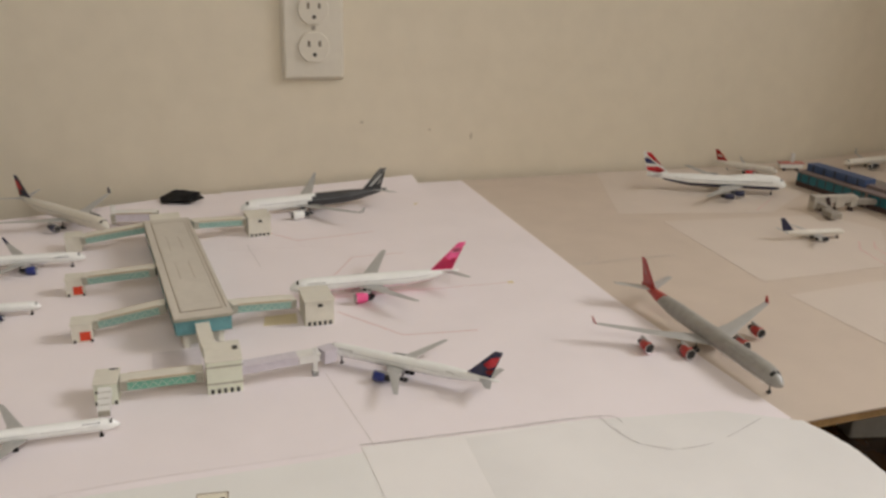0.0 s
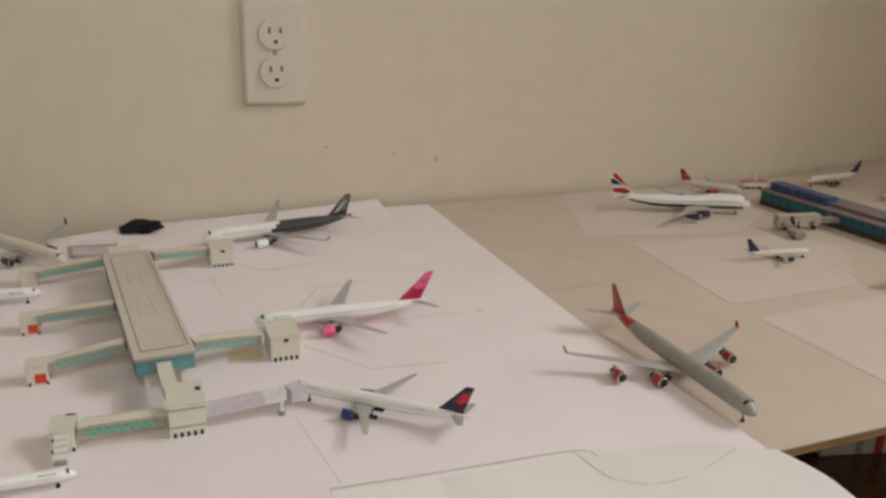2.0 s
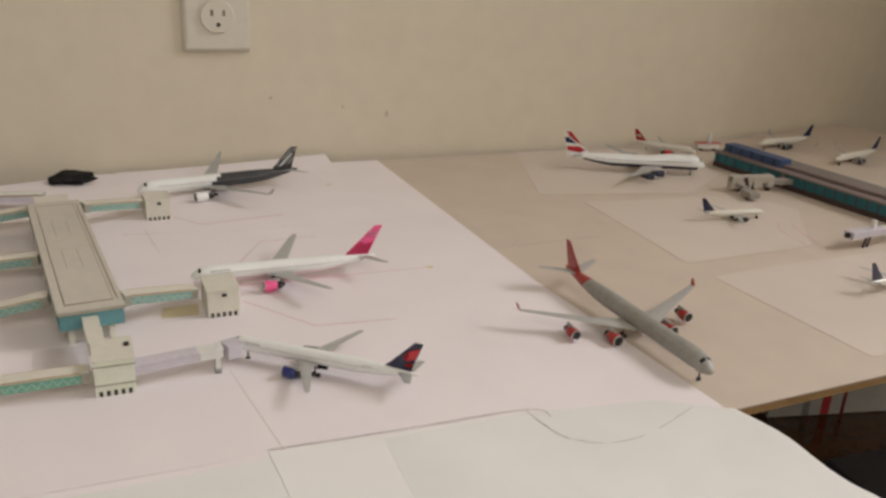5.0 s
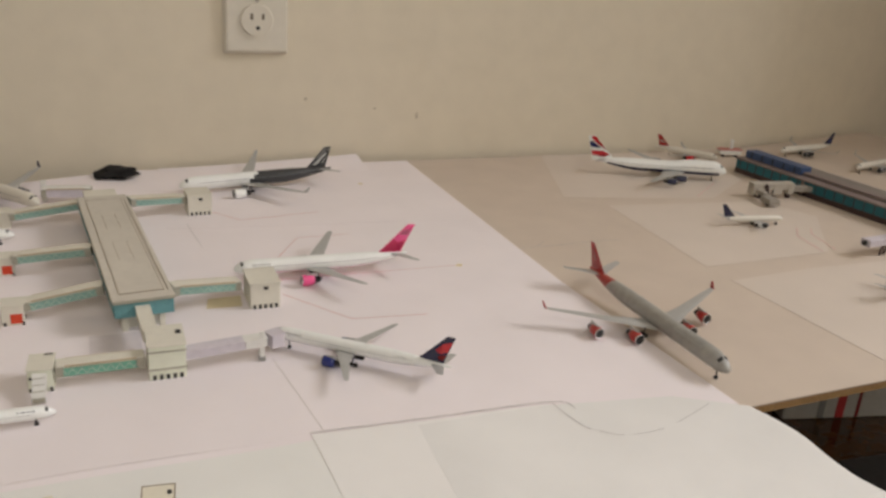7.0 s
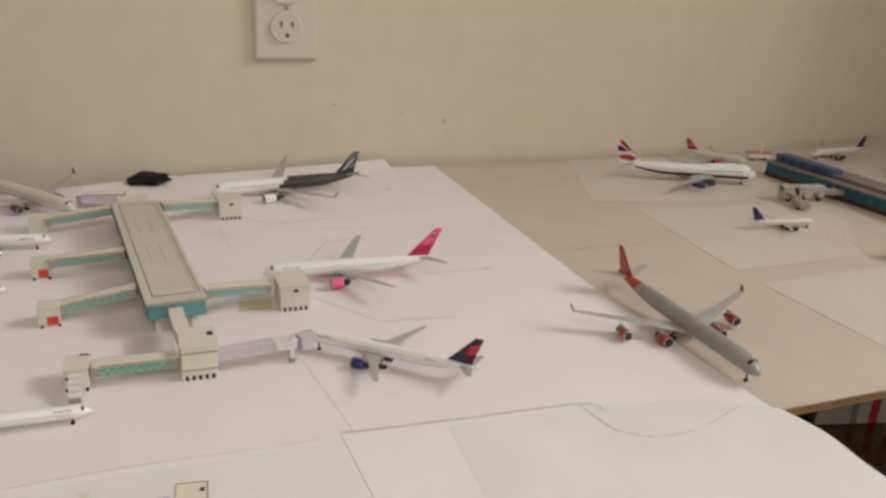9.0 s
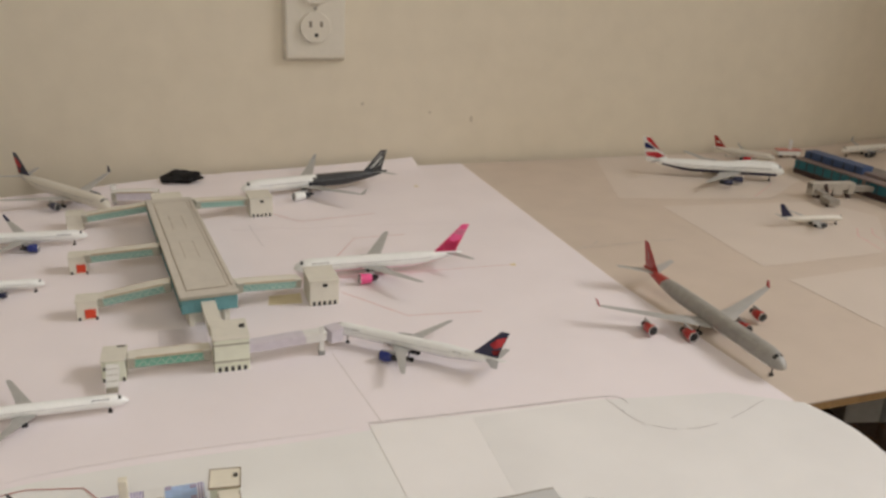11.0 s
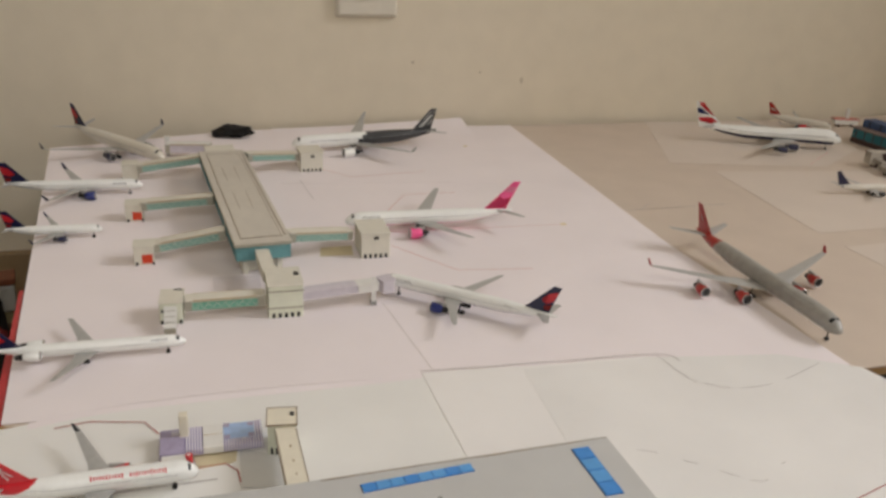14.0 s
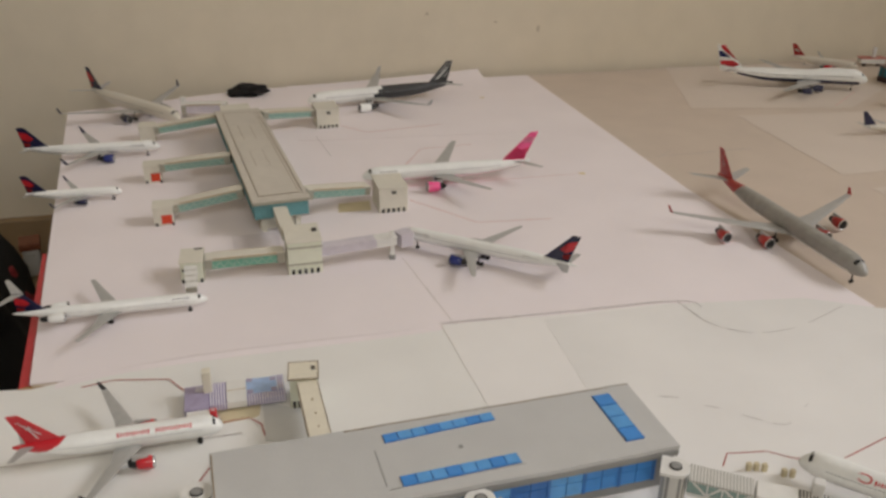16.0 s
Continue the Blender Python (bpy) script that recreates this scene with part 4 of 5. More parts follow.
# ---- card terminals and jet bridges ----
def bridge(p, q, w=0.0105, h=0.0064, z0=0.0165, z1=0.0145, label="cream card jet bridge with teal window strips", print_m=C_BAND, roof_m=C_CREAM, side_m=C_CREAM, legs=True, wave=True):
    """A straight card tunnel from p to q on the plan, floor heights z0 and z1."""
    o = thing("jet_bridge", pose(p[0], p[1], 0, 0, 0, math.degrees(math.atan2(q[1] - p[1], q[0] - p[0]))), label, "jet bridge", group="card jet bridges")
    L = math.hypot(q[0] - p[0], q[1] - p[1])
    a, b = Vector((0, 0, z0 + h / 2)), Vector((L, 0, z1 + h / 2))
    part("tunnel", beam(a, b, w, h), side_m, o)
    up = Vector((0, 0, h / 2 + 0.0005))
    part("roof", beam(a + up, b + up, w + 0.0012, 0.001), roof_m, o)
    for s in (-1, 1):
        e = Vector((0, s * (w / 2 + 0.0001), -h * 0.08))
        d = (b - a) * 0.06
        strip = part("window_strip", beam(a + d + e, b - d + e, 0.0004, h * 0.84), print_m, o)
        if wave:
            bm = bmesh.new()
            n = max(int(L / 0.0032), 3)
            for i in range(n):
                t0, t1 = 0.07 + 0.86 * i / n, 0.07 + 0.86 * (i + 1) / n
                lo, hi = -h * 0.40, h * 0.24
                u, v = (lo, hi) if i % 2 else (hi, lo)
                beam(a.lerp(b, t0) + Vector((0, s * (w / 2 + 0.0003), u)), a.lerp(b, t1) + Vector((0, s * (w / 2 + 0.0003), v)), 0.0002, 0.0006, bm)
            part("brace_print", bm, C_ZIG, strip)
    if legs:
        d = (b - a).normalized()
        part("pier_collar", beam(a - d * 0.0005, a + d * 0.0052, w + 0.0018, h + 0.0016, bevel=0.0006), C_EDGE, o)
        part("cab_collar", beam(b - d * 0.0048, b + d * 0.0006, w + 0.0010, h + 0.0010, bevel=0.0006), C_EDGE, o)
        for s in (-1, 1):
            e = Vector((0, s * (w / 2 + 0.0006), h / 2 + 0.0005))
            part("roof_edge", beam(a + d * 0.005 + e, b - d * 0.005 + e, 0.0005, 0.0012), M_TANEDGE, o)
    return o


def head(c, heading, w, d, h, label, door=False, z=0.0, mat_=C_CREAM, roof=None, mark=False, bars=False, lift=0.0):
    """A card cab or lobby: a box with folded roof, dark printed openings and an optional orange door."""
    o = thing("gate_house", pose(c[0], c[1], z, 0, 0, heading), label, "gate house", group="card gate houses")
    part("wall_box", box(-w / 2, w / 2, -d / 2, d / 2, lift, h, 0.0005), mat_, o)
    part("roof", box(-w / 2 - 0.0006, w / 2 + 0.0006, -d / 2 - 0.0006, d / 2 + 0.0006, h, h + 0.0009, 0.0003), roof or C_CREAM, o)
    if bars:
        for i in range(5):
            x = -w * 0.36 + w * 0.72 * i / 4
            part("dark_bar", box(x - w * 0.045, x + w * 0.045, -d / 2 - 0.0003, -d / 2 + 0.0002, lift + 0.0004, lift + 0.0043), C_BLACK, o)
            part("dark_bar", box(x - w * 0.045, x + w * 0.045, d / 2 - 0.0002, d / 2 + 0.0003, lift + 0.0004, lift + 0.0043), C_BLACK, o)
    if mark:
        if mark == "front":
            part("dark_hatch", box(-w * 0.06, w * 0.10, -d / 2 - 0.0003, -d / 2 + 0.0001, h * 0.78, h * 0.90), C_BLACK, o)
        else:
            part("roof_vent", box(w * 0.30, w * 0.44, d * 0.02, d * 0.16, h + 0.0008, h + 0.0018), C_BLACK, o)
    if door:
        part("door", box(-w * 0.10, w * 0.42, -d / 2 - 0.0004, -d / 2 + 0.0001, lift + h * 0.16, lift + h * 0.62), C_ORANGE, o, "bright orange painted door")
        for x in (-w * 0.36, w * 0.46):
            part("dark_bar", box(x - w * 0.06, x + w * 0.06, -d / 2 - 0.0004, -d / 2 + 0.0001, lift, lift + h * 0.22), C_BLACK, o)
    return o


# the long pier with cream roof and teal glass
PB, PF = Vector((-0.1480, -0.1950)), Vector((-0.1255, -0.4440))
d_ = (PF - PB).normalized()
pier = thing("pier_terminal", pose(PB.x, PB.y, 0, 0, 0, math.degrees(math.atan2(d_.y, d_.x))) @ Matrix.Diagonal((1, 1, 0.95, 1)), "long card airport pier with a cream roof and teal windows", "terminal")
LP, WP = (PF - PB).length, 0.0425
part("base", box(0.012, LP - 0.012, -WP * 0.36, WP * 0.36, 0, 0.0150), C_CREAM, pier)
part("body", box(0, LP, -WP / 2 + 0.0008, WP / 2 - 0.0008, 0.0150, 0.0275), C_TEAL, pier, "teal printed window walls")
part("eave", box(-0.0012, LP + 0.0012, -WP / 2 - 0.0008, WP / 2 + 0.0008, 0.0268, 0.0292, 0.0004), C_EDGE, pier)
part("roof", box(-0.0008, LP + 0.0008, -WP / 2 - 0.0004, WP / 2 + 0.0004, 0.0292, 0.0300, 0.0003), C_ROOF, pier)
part("roof_panel", box(0.012, LP - 0.010, -WP * 0.36, WP * 0.36, 0.0300, 0.0304, 0.0001), C_ROOF, pier)
for y in (-WP * 0.36, WP * 0.36, WP * 0.43):
    part("roof_outline", box(0.012, LP - 0.010, y - 0.0002, y + 0.0002, 0.0300, 0.0305), M_BROWNPEN, pier)
for x in (0.012, LP - 0.010):
    part("roof_outline", box(x - 0.0002, x + 0.0002, -WP * 0.36, WP * 0.36, 0.0300, 0.0305), M_BROWNPEN, pier)
for x in (0.058, 0.132):
    for y in (-0.0065, 0.0045):
        part("roof_seam", box(x, x + 0.040, y - 0.0002, y + 0.0002, 0.0303, 0.0305), M_BROWNPEN, pier)
for k in range(26):
    x = LP * (k + 0.5) / 26
    for s in (-1, 1):
        part("window_post", box(x - 0.0006, x + 0.0006, s * (WP / 2 - 0.0006) - 0.0003, s * (WP / 2 - 0.0006) + 0.0003, 0.0153, 0.0266), C_TEALD, pier)
for k in range(6):
    y = -WP / 2 + WP * (k + 0.5) / 6
    part("window_post", box(LP - 0.0009, LP - 0.0003, y - 0.0006, y + 0.0006, 0.0153, 0.0266), C_TEALD, pier)
for y in (-0.013, 0.013):
    part("leg", box(LP - 0.010, LP - 0.006, y - 0.002, y + 0.002, 0, 0.0151), C_CREAM, pier)

rear = PB - d_ * 0.0125
head((rear.x, rear.y), math.degrees(math.atan2(d_.y, d_.x)) + 90, 0.0280, 0.0230, 0.0268, "low cream card block at the end of the pier")
bridge((-0.1640, -0.1960), (-0.2280, -0.1930), w=0.0100, h=0.0067, z0=0.0182, z1=0.0092)
bridge((-0.1590, -0.3200), (-0.2184, -0.3108), w=0.0098, h=0.0067, z0=0.0179, z1=0.0114)
bridge((-0.1525, -0.4025), (-0.2062, -0.4008), w=0.0097, h=0.0067, z0=0.0178, z1=0.0086)
bridge((-0.1235, -0.1960), (-0.0710, -0.1775), w=0.0102, h=0.0068, z0=0.0185, z1=0.0127)
bridge((-0.1045, -0.4170), (-0.0530, -0.4050), w=0.0099, h=0.0067, z0=0.0181, z1=0.0124)
head((-0.2360, -0.1860), 0.0, 0.0149, 0.0161, 0.0156, "small cream card cab of a jet bridge")
head((-0.2260, -0.3060), 0.0, 0.0144, 0.0151, 0.0158, "cream card cab with an orange door", door=True)
head((-0.2140, -0.4030), 0.0, 0.0148, 0.0153, 0.0157, "cream card cab with an orange door", door=True)
head((-0.0565, -0.1735), 2.9, 0.0235, 0.0280, 0.0210, "square cream card gate house with dark bars", bars=True, mark="front")
head((-0.0350, -0.4070), 0.0, 0.0235, 0.0322, 0.0214, "square cream card gate house with dark bars", bars=True, mark="front")
# corridor to the near lobby
bridge((-0.1275, -0.4375), (-0.1245, -0.4875), 0.0091, 0.0074, 0.0144, 0.0144, "pale card corridor leading from the pier", roof_m=C_CREAM, legs=False, print_m=C_CREAM, wave=False)
lob = head((-0.1165, -0.5015), 0.0, 0.0235, 0.0301, 0.0245, "pale green card lobby with dark bars", bars=True, mat_=C_GREEN, mark=True)
for z in (0.0080, 0.0205):
    part("ledge", box(-0.0124, 0.0124, -0.0158, -0.0148, z, z + 0.0008, 0.0002), C_EDGE, lob)
bridge((-0.1305, -0.5085), (-0.1830, -0.5085), w=0.0096, h=0.0067, z0=0.0100, z1=0.0098, label="pale card jet bridge with green zigzag windows", print_m=C_GBAND)
gh = head((-0.1918, -0.5025), -3.2, 0.0148, 0.0212, 0.0158, "pale green card cab of a jet bridge", mat_=C_GREEN)
for x, z0, z1 in ((-0.0060, 0.0005, 0.0035), (0.0060, 0.0005, 0.0035), (-0.0055, 0.0095, 0.0112)):
    part("dark_bar", box(x - 0.0009, x + 0.0009, -0.0110, -0.0104, z0, z1), C_BLACK, gh)
part("roof_vent", box(0.0010, 0.0064, 0.0085, 0.0095, 0.0165, 0.0173), C_BLACK, gh)
can = thing("ribbed_canopy", pose(-0.1928, -0.5120, 0, 0, 0, -90.0), "ribbed white card canopy between a cab and an airliner", "canopy")
for i in range(4):
    a, b = Vector((0.0058 * i, 0, 0.0118 - 0.0014 * i)), Vector((0.0058 * i + 0.0050, 0, 0.0108 - 0.0014 * i))
    part("segment", beam(a, b, 0.0082 - 0.0002 * i, 0.0048), C_WHITE, can)
    part("rib", beam(b, b + Vector((0.0008, 0, -0.0002)), 0.0070, 0.0040), C_EDGE, can)
bridge((-0.1075, -0.5105), (-0.0640, -0.5045), 0.0092, 0.0050, 0.0120, 0.0120, "lilac printed card jet bridge", print_m=C_LILAC, roof_m=C_LILAC, side_m=C_LILAC, wave=False, legs=False)
head((-0.0580, -0.5045), 6.0, 0.0150, 0.0095, 0.0172, "white card end of a jet bridge", mat_=C_WHITE, roof=C_WHITE, lift=0.0118)
wh = thing("jet_bridge_trolley", pose(-0.0535, -0.5020, 0.0008), "small white wheeled trolley under a jet bridge", "trolley")
part("post", box(-0.0016, 0.0016, -0.0064, -0.0052, 0.0030, 0.0225, 0.0003), C_WHITE, wh)
part("axle_block", box(-0.0016, 0.0016, -0.0056, 0.0012, 0.0020, 0.0050, 0.0003), C_WHITE, wh)
part("tyre", tube((-0.0020, -0.0050, 0.0016), (0.0020, -0.0050, 0.0016), 0.0022, seg=14), C_GREYD, wh)
head((-0.0435, -0.5015), 20.2, 0.0098, 0.0100, 0.0180, "lilac card cab at an airliner's nose", mat_=C_LILAC, roof=C_LILAC, lift=0.0085)
bridge((-0.1570, -0.1230), (-0.2030, -0.1180), 0.0115, 0.0082, 0.0077, 0.0077, "lilac printed card jet bridge", print_m=C_LILAC, roof_m=C_WHITE, side_m=C_LILAC, wave=False)
head((-0.2020, -0.1120), 5.7, 0.0050, 0.0056, 0.0211, "slim white card column on a jet bridge", mat_=C_WHITE, roof=C_WHITE)

# black crumpled cloth by the wall
bm = bmesh.new()
bmesh.ops.create_icosphere(bm, subdivisions=3, radius=1.0)
for v in bm.verts:
    k = 1 + 0.45 * noise.noise(v.co * 1.7 + Vector((2.0, 0, 0))) + 0.18 * noise.noise(v.co * 5)
    x, y, z = v.co * k
    lean = -0.008 if z < 0 else 0.004
    v.co = Vector((-0.1290 + 0.0205 * x + lean * abs(z), -0.0400 + 0.0135 * y - 0.15 * 0.0205 * x, max(0.0016, 0.0070 + 0.0080 * z)))
tagged(link("black_cloth", bm, B_BLACK), "small crumpled black cloth lying against the wall", "cloth")

# ---- front terminal: grey roof with blue skylights ----
ft = thing("front_terminal", pose(-0.1825, -0.7335, 0.0014, 0, 0, 1.9), "grey card terminal with blue skylights and window wall", "terminal")
FL, FD, FH = 0.2050, 0.0515, 0.0258
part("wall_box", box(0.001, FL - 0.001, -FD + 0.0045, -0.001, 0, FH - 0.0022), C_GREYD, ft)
bm = bmesh.new()
NX, NY = 60, 10
top, low = [], []
for i in range(NX + 1):
    u = FL * i / NX
    sag = 0.0010 * noise.noise(Vector((u * 38, 3.1, 0))) + 0.0005 * noise.noise(Vector((u * 110, 7.7, 0)))
    for rowset, dz in ((top, 0.0), (low, -0.0022)):
        rowset.append([bm.verts.new((u, -FD * j / NY, FH + dz + sag * max((j / NY - 0.82) / 0.18, 0.0, (0.06 - j / NY) / 0.10))) for j in range(NY + 1)])
for i in range(NX):
    for j in range(NY):
        bm.faces.new((top[i][j], top[i][j + 1], top[i + 1][j + 1], top[i + 1][j]))
        bm.faces.new((low[i][j], low[i + 1][j], low[i + 1][j + 1], low[i][j + 1]))
    for j in (0, NY):
        bm.faces.new((top[i][j], top[i + 1][j], low[i + 1][j], low[i][j]))
for i in (0, NX):
    for j in range(NY):
        bm.faces.new((top[i][j], low[i][j], low[i][j + 1], top[i][j + 1]))
bmesh.ops.recalc_face_normals(bm, faces=bm.faces)
part("roof", bm, C_GREY, ft, "flat grey card roof, slightly buckled")
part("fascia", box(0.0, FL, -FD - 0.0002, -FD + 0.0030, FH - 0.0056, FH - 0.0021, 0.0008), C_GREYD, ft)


def skylight(a, b, n, across):
    """A row of blue panes on the roof between two ends (u, v), n panes."""
    s = thing("skylight", pose(0, 0, 0), "", "")
    s.parent = ft
    s.name = "skylight"
    a, b = Vector((a[0], -a[1], FH)), Vector((b[0], -b[1], FH))
    part("frame", beam(a, b, across, 0.0006), C_BLUED, s)
    for i in range(n):
        p, q = a.lerp(b, (i + 0.04) / n), a.lerp(b, (i + 0.96) / n)
        up = Vector((0, 0, 0.0004))
        part("pane", beam(p + up, q + up, across * 0.90, 0.0006), C_BLUEL if i % 3 else C_BLUE, s)
    return s


skylight((0.0765, 0.0112), (0.1305, 0.0080), 8, 0.0060)
skylight((0.0775, 0.0412), (0.1315, 0.0398), 8, 0.0068)
skylight((0.1873, 0.0060), (0.1875, 0.0425), 4, 0.0095)
part("roof_seam", beam((0.071, -0.018, FH), (0.071, -0.042, FH), 0.0005, 0.0003), C_GREYD, ft)
part("roof_seam", beam((0.072, -0.0445, FH), (0.133, -0.0440, FH), 0.0004, 0.0003), C_GREYD, ft)
part("pen_line", box(0.060, FL, -0.0012, -0.0008, FH - 0.0002, FH + 0.0003), M_BROWNPEN, ft)
part("pen_line", box(0.0006, 0.0012, -FD + 0.004, -0.002, FH - 0.0002, FH + 0.0003), M_BROWNPEN, ft)
part("roof_spot", tube((0.109, -0.0255, FH - 0.0002), (0.109, -0.0255, FH + 0.0003), 0.0011), C_GREYD, ft)
NP = 11
SHADES = (C_BLUE, C_BLUEL, C_BLUEL, C_BLUE, C_BLUED, C_BLUEL, C_BLUEL, C_BLUED, C_BLUEL, C_BLUE, C_BLUE)
for i in range(NP):
    x0, x1 = 0.004 + (FL - 0.014) * i / NP, 0.004 + (FL - 0.014) * (i + 1) / NP
    xm, zm = (x0 + x1) / 2, (0.0062 + FH - 0.0052) / 2
    for k, (a, b) in enumerate(((x0 + 0.0008, xm - 0.0002), (xm + 0.0002, x1 - 0.0008))):
        for c, (z0, z1) in enumerate(((0.0062, zm - 0.0002), (zm + 0.0002, FH - 0.0052))):
            part("window_pane", box(a, b, -FD + 0.0032, -FD + 0.0046, z0, z1), SHADES[i], ft)
    part("mullion", box(x1 - 0.0008, x1 + 0.0008, -FD + 0.0028, -FD + 0.0045, 0.0060, FH - 0.0050), C_BLUED, ft)


def truss_bridge(p, q, label, zt=0.0140, h=0.0076, w=0.0105):
    """A glazed jet bridge: round lobby with a capped roof, tunnel with white trusses, and ribbed roof."""
    hd = math.degrees(math.atan2(q[1] - p[1], q[0] - p[0]))
    o = thing("truss_jet_bridge", pose(p[0], p[1], 0.0014, 0, 0, hd), label, "jet bridge", group="card jet bridges")
    L = math.hypot(q[0] - p[0], q[1] - p[1])
    part("lobby", tube((0, 0, 0.0), (0, 0, zt + h), 0.0056, seg=24), stripes("lobby_ribs", (0.30, 0.30, 0.29), (0.62, 0.61, 0.58), 0.0013, 1), o, "ribbed round lobby")
    rim = [(0.0064 * math.cos(radians(a)), 0.0064 * math.sin(radians(a))) for a in range(-90, 91, 12)] + [(-0.0064, 0.0064), (-0.0064, -0.0064)]
    bm = slab(rim, zt + h, zt + h + 0.0016)
    part("lobby_roof", bm, C_WHITE, o)
    part("roof_vent", tube((0, 0, zt + h + 0.0014), (0, 0, zt + h + 0.0021), 0.0028, seg=24), C_BLACK, o)
    part("vent_cap", tube((0, 0, zt + h + 0.0018), (0, 0, zt + h + 0.0024), 0.0022, seg=24), C_GREYD, o)
    part("floor", beam((0.006, 0, zt), (L, 0, zt - 0.001), w, 0.001), C_WHITE, o)
    part("glazing", beam((0.006, 0, zt + h / 2), (L, 0, zt + h / 2 - 0.001), w - 0.001, h - 0.001), C_GLAZE, o)
    part("roof", beam((0.006, 0, zt + h), (L, 0, zt + h - 0.001), w + 0.0006, 0.0012), stripes("tunnel_ribs", (0.66, 0.65, 0.61), (0.42, 0.41, 0.38), 0.0014, 0), o)
    n = max(int(L / 0.008), 2)
    for s in (-1, 1):
        y = s * (w / 2 - 0.0003)
        for i in range(n):
            xa, xb = 0.008 + (L - 0.008) * i / n, 0.008 + (L - 0.008) * (i + 1) / n
            lo, hi = zt + 0.0006, zt + h - 0.001
            part("truss_bar", beam((xa, y, lo if i % 2 else hi), (xb, y, hi if i % 2 else lo), 0.0006, 0.0009), C_WHITE, o)
            part("truss_post", beam((xb, y, lo), (xb, y, hi), 0.0006, 0.0007), C_WHITE, o)
    return o


truss_bridge((0.0170, -0.7880), (0.0450, -0.8060), "white trussed card jet bridge beside the grey terminal")
truss_bridge((-0.0730, -0.7870), (-0.0440, -0.8120), "white trussed card jet bridge beside the grey terminal")
truss_bridge((-0.1880, -0.7550), (-0.2070, -0.7820), "white trussed card jet bridge beside the grey terminal")
bx = thing("bridge_cab", pose(0.0530, -0.8120, 0.0014, 0, 0, -35.5), "white card jet bridge cab with black bellows", "bridge cab")
part("tunnel", box(-0.009, 0.008, -0.0058, 0.0058, 0.012, 0.0215, 0.0006), C_WHITE, bx)
part("bellows", box(0.008, 0.021, -0.0064, 0.0064, 0.010, 0.0210, 0.0004), C_BELLOWS, bx)
part("leg", box(-0.004, 0.002, -0.004, 0.004, 0, 0.012), C_WHITE, bx)
part("column", box(0.013, 0.018, 0.004, 0.009, 0.010, 0.0275, 0.0008), C_WHITE, bx)
for x, y in ((0.0665, -0.7742), (0.0700, -0.7750), (0.0735, -0.7766), (0.0805, -0.7822), (0.0840, -0.7836)):
    tagged(link("yellow_crate", box(x - 0.0011, x + 0.0011, y - 0.0010, y + 0.0010, 0.0016, 0.0058, 0.0001), M_OLIVEY), "tiny olive yellow card crate on the apron", "crate", group="yellow crates")

# flat printed bridge and gate beside the red-tailed airliner
pb = thing("printed_bridge", pose(-0.1430, -0.6575, 0.0014, 0, 0, 0.0), "purple and blue printed card jet bridge with white panels", "jet bridge")
part("purple_end", box(-0.0530, -0.0405, -0.0125, 0.0092, 0.002, 0.0056, 0.0004), C_PURPLE, pb)
for i in range(6):
    x = -0.0470 + 0.0011 * i
    part("pale_stripe", box(x, x + 0.0005, 0.0030, 0.0075, 0.0055, 0.0058), C_WHITE, pb)
part("barred_panel", box(-0.0405, -0.0315, -0.0110, 0.0094, 0.002, 0.0058, 0.0004), C_STRIPE, pb)
part("white_panel", box(-0.0315, -0.0210, -0.0110, 0.0096, 0.002, 0.0062, 0.0005), C_WHITE, pb)
part("panel_fold", box(-0.0314, -0.0211, -0.0002, 0.0002, 0.0061, 0.0064), M_TANEDGE, pb)
part("blue_panel", box(-0.0210, -0.0010, -0.0050, 0.0092, 0.002, 0.0059, 0.0005), C_LIGHTB, pb)
for x0, y0 in ((-0.0208, 0.0060), (-0.0208, -0.0048), (-0.0082, 0.0050), (-0.0082, -0.0048)):
    part("indigo_corner", box(x0, x0 + 0.0032, y0, y0 + 0.0032, 0.0058, 0.0061, 0.0001), C_PURPLE, pb)
part("barred_edge", box(-0.0210, -0.0010, -0.0105, -0.0051, 0.002, 0.0058), C_STRIPE, pb)
part("barred_side", box(-0.0048, -0.0012, -0.0048, 0.0090, 0.0058, 0.0061), C_STRIPE, pb)
part("column", box(-0.0430, -0.0385, 0.001, 0.006, 0.003, 0.0185, 0.0006), C_IVORY, pb)
part("cab", box(-0.0520, -0.0400, -0.0200, -0.0127, 0.002, 0.0050, 0.0006), C_WHITE, pb)
part("leg", box(-0.032, -0.028, -0.004, 0.004, 0.0, 0.0022), C_WHITE, pb)
part("red_roundel", tube((-0.0385, -0.0150, 0.0010), (-0.0385, -0.0150, 0.0058), 0.0019, seg=18), A_RED, pb)
part("roundel_disc", tube((-0.0385, -0.0150, 0.0056), (-0.0385, -0.0150, 0.0060), 0.0009, seg=14), C_WHITE, pb)
gt = head((-0.1340, -0.6660), -6.3, 0.0145, 0.0154, 0.0176, "pale green card gate house with a cream roof and dark bars", bars=True, mark=True, mat_=C_GREEN, roof=C_IVORY, z=0.0014)
for x in (-0.0078, 0.0078):
    part("pen_outline", box(x - 0.0003, x + 0.0003, -0.0084, 0.0084, 0.0180, 0.0187), M_BROWNPEN, gt)
for y in (-0.0082, 0.0082):
    part("pen_outline", box(-0.0078, 0.0078, y - 0.0003, y + 0.0003, 0.0180, 0.0187), M_BROWNPEN, gt)
co = bridge((-0.1330, -0.6740), (-0.1320, -0.7290), 0.0094, 0.0076, 0.0097, 0.0110, "cream card corridor to the grey terminal", legs=False, print_m=C_CREAM, roof_m=C_IVORY, wave=False)
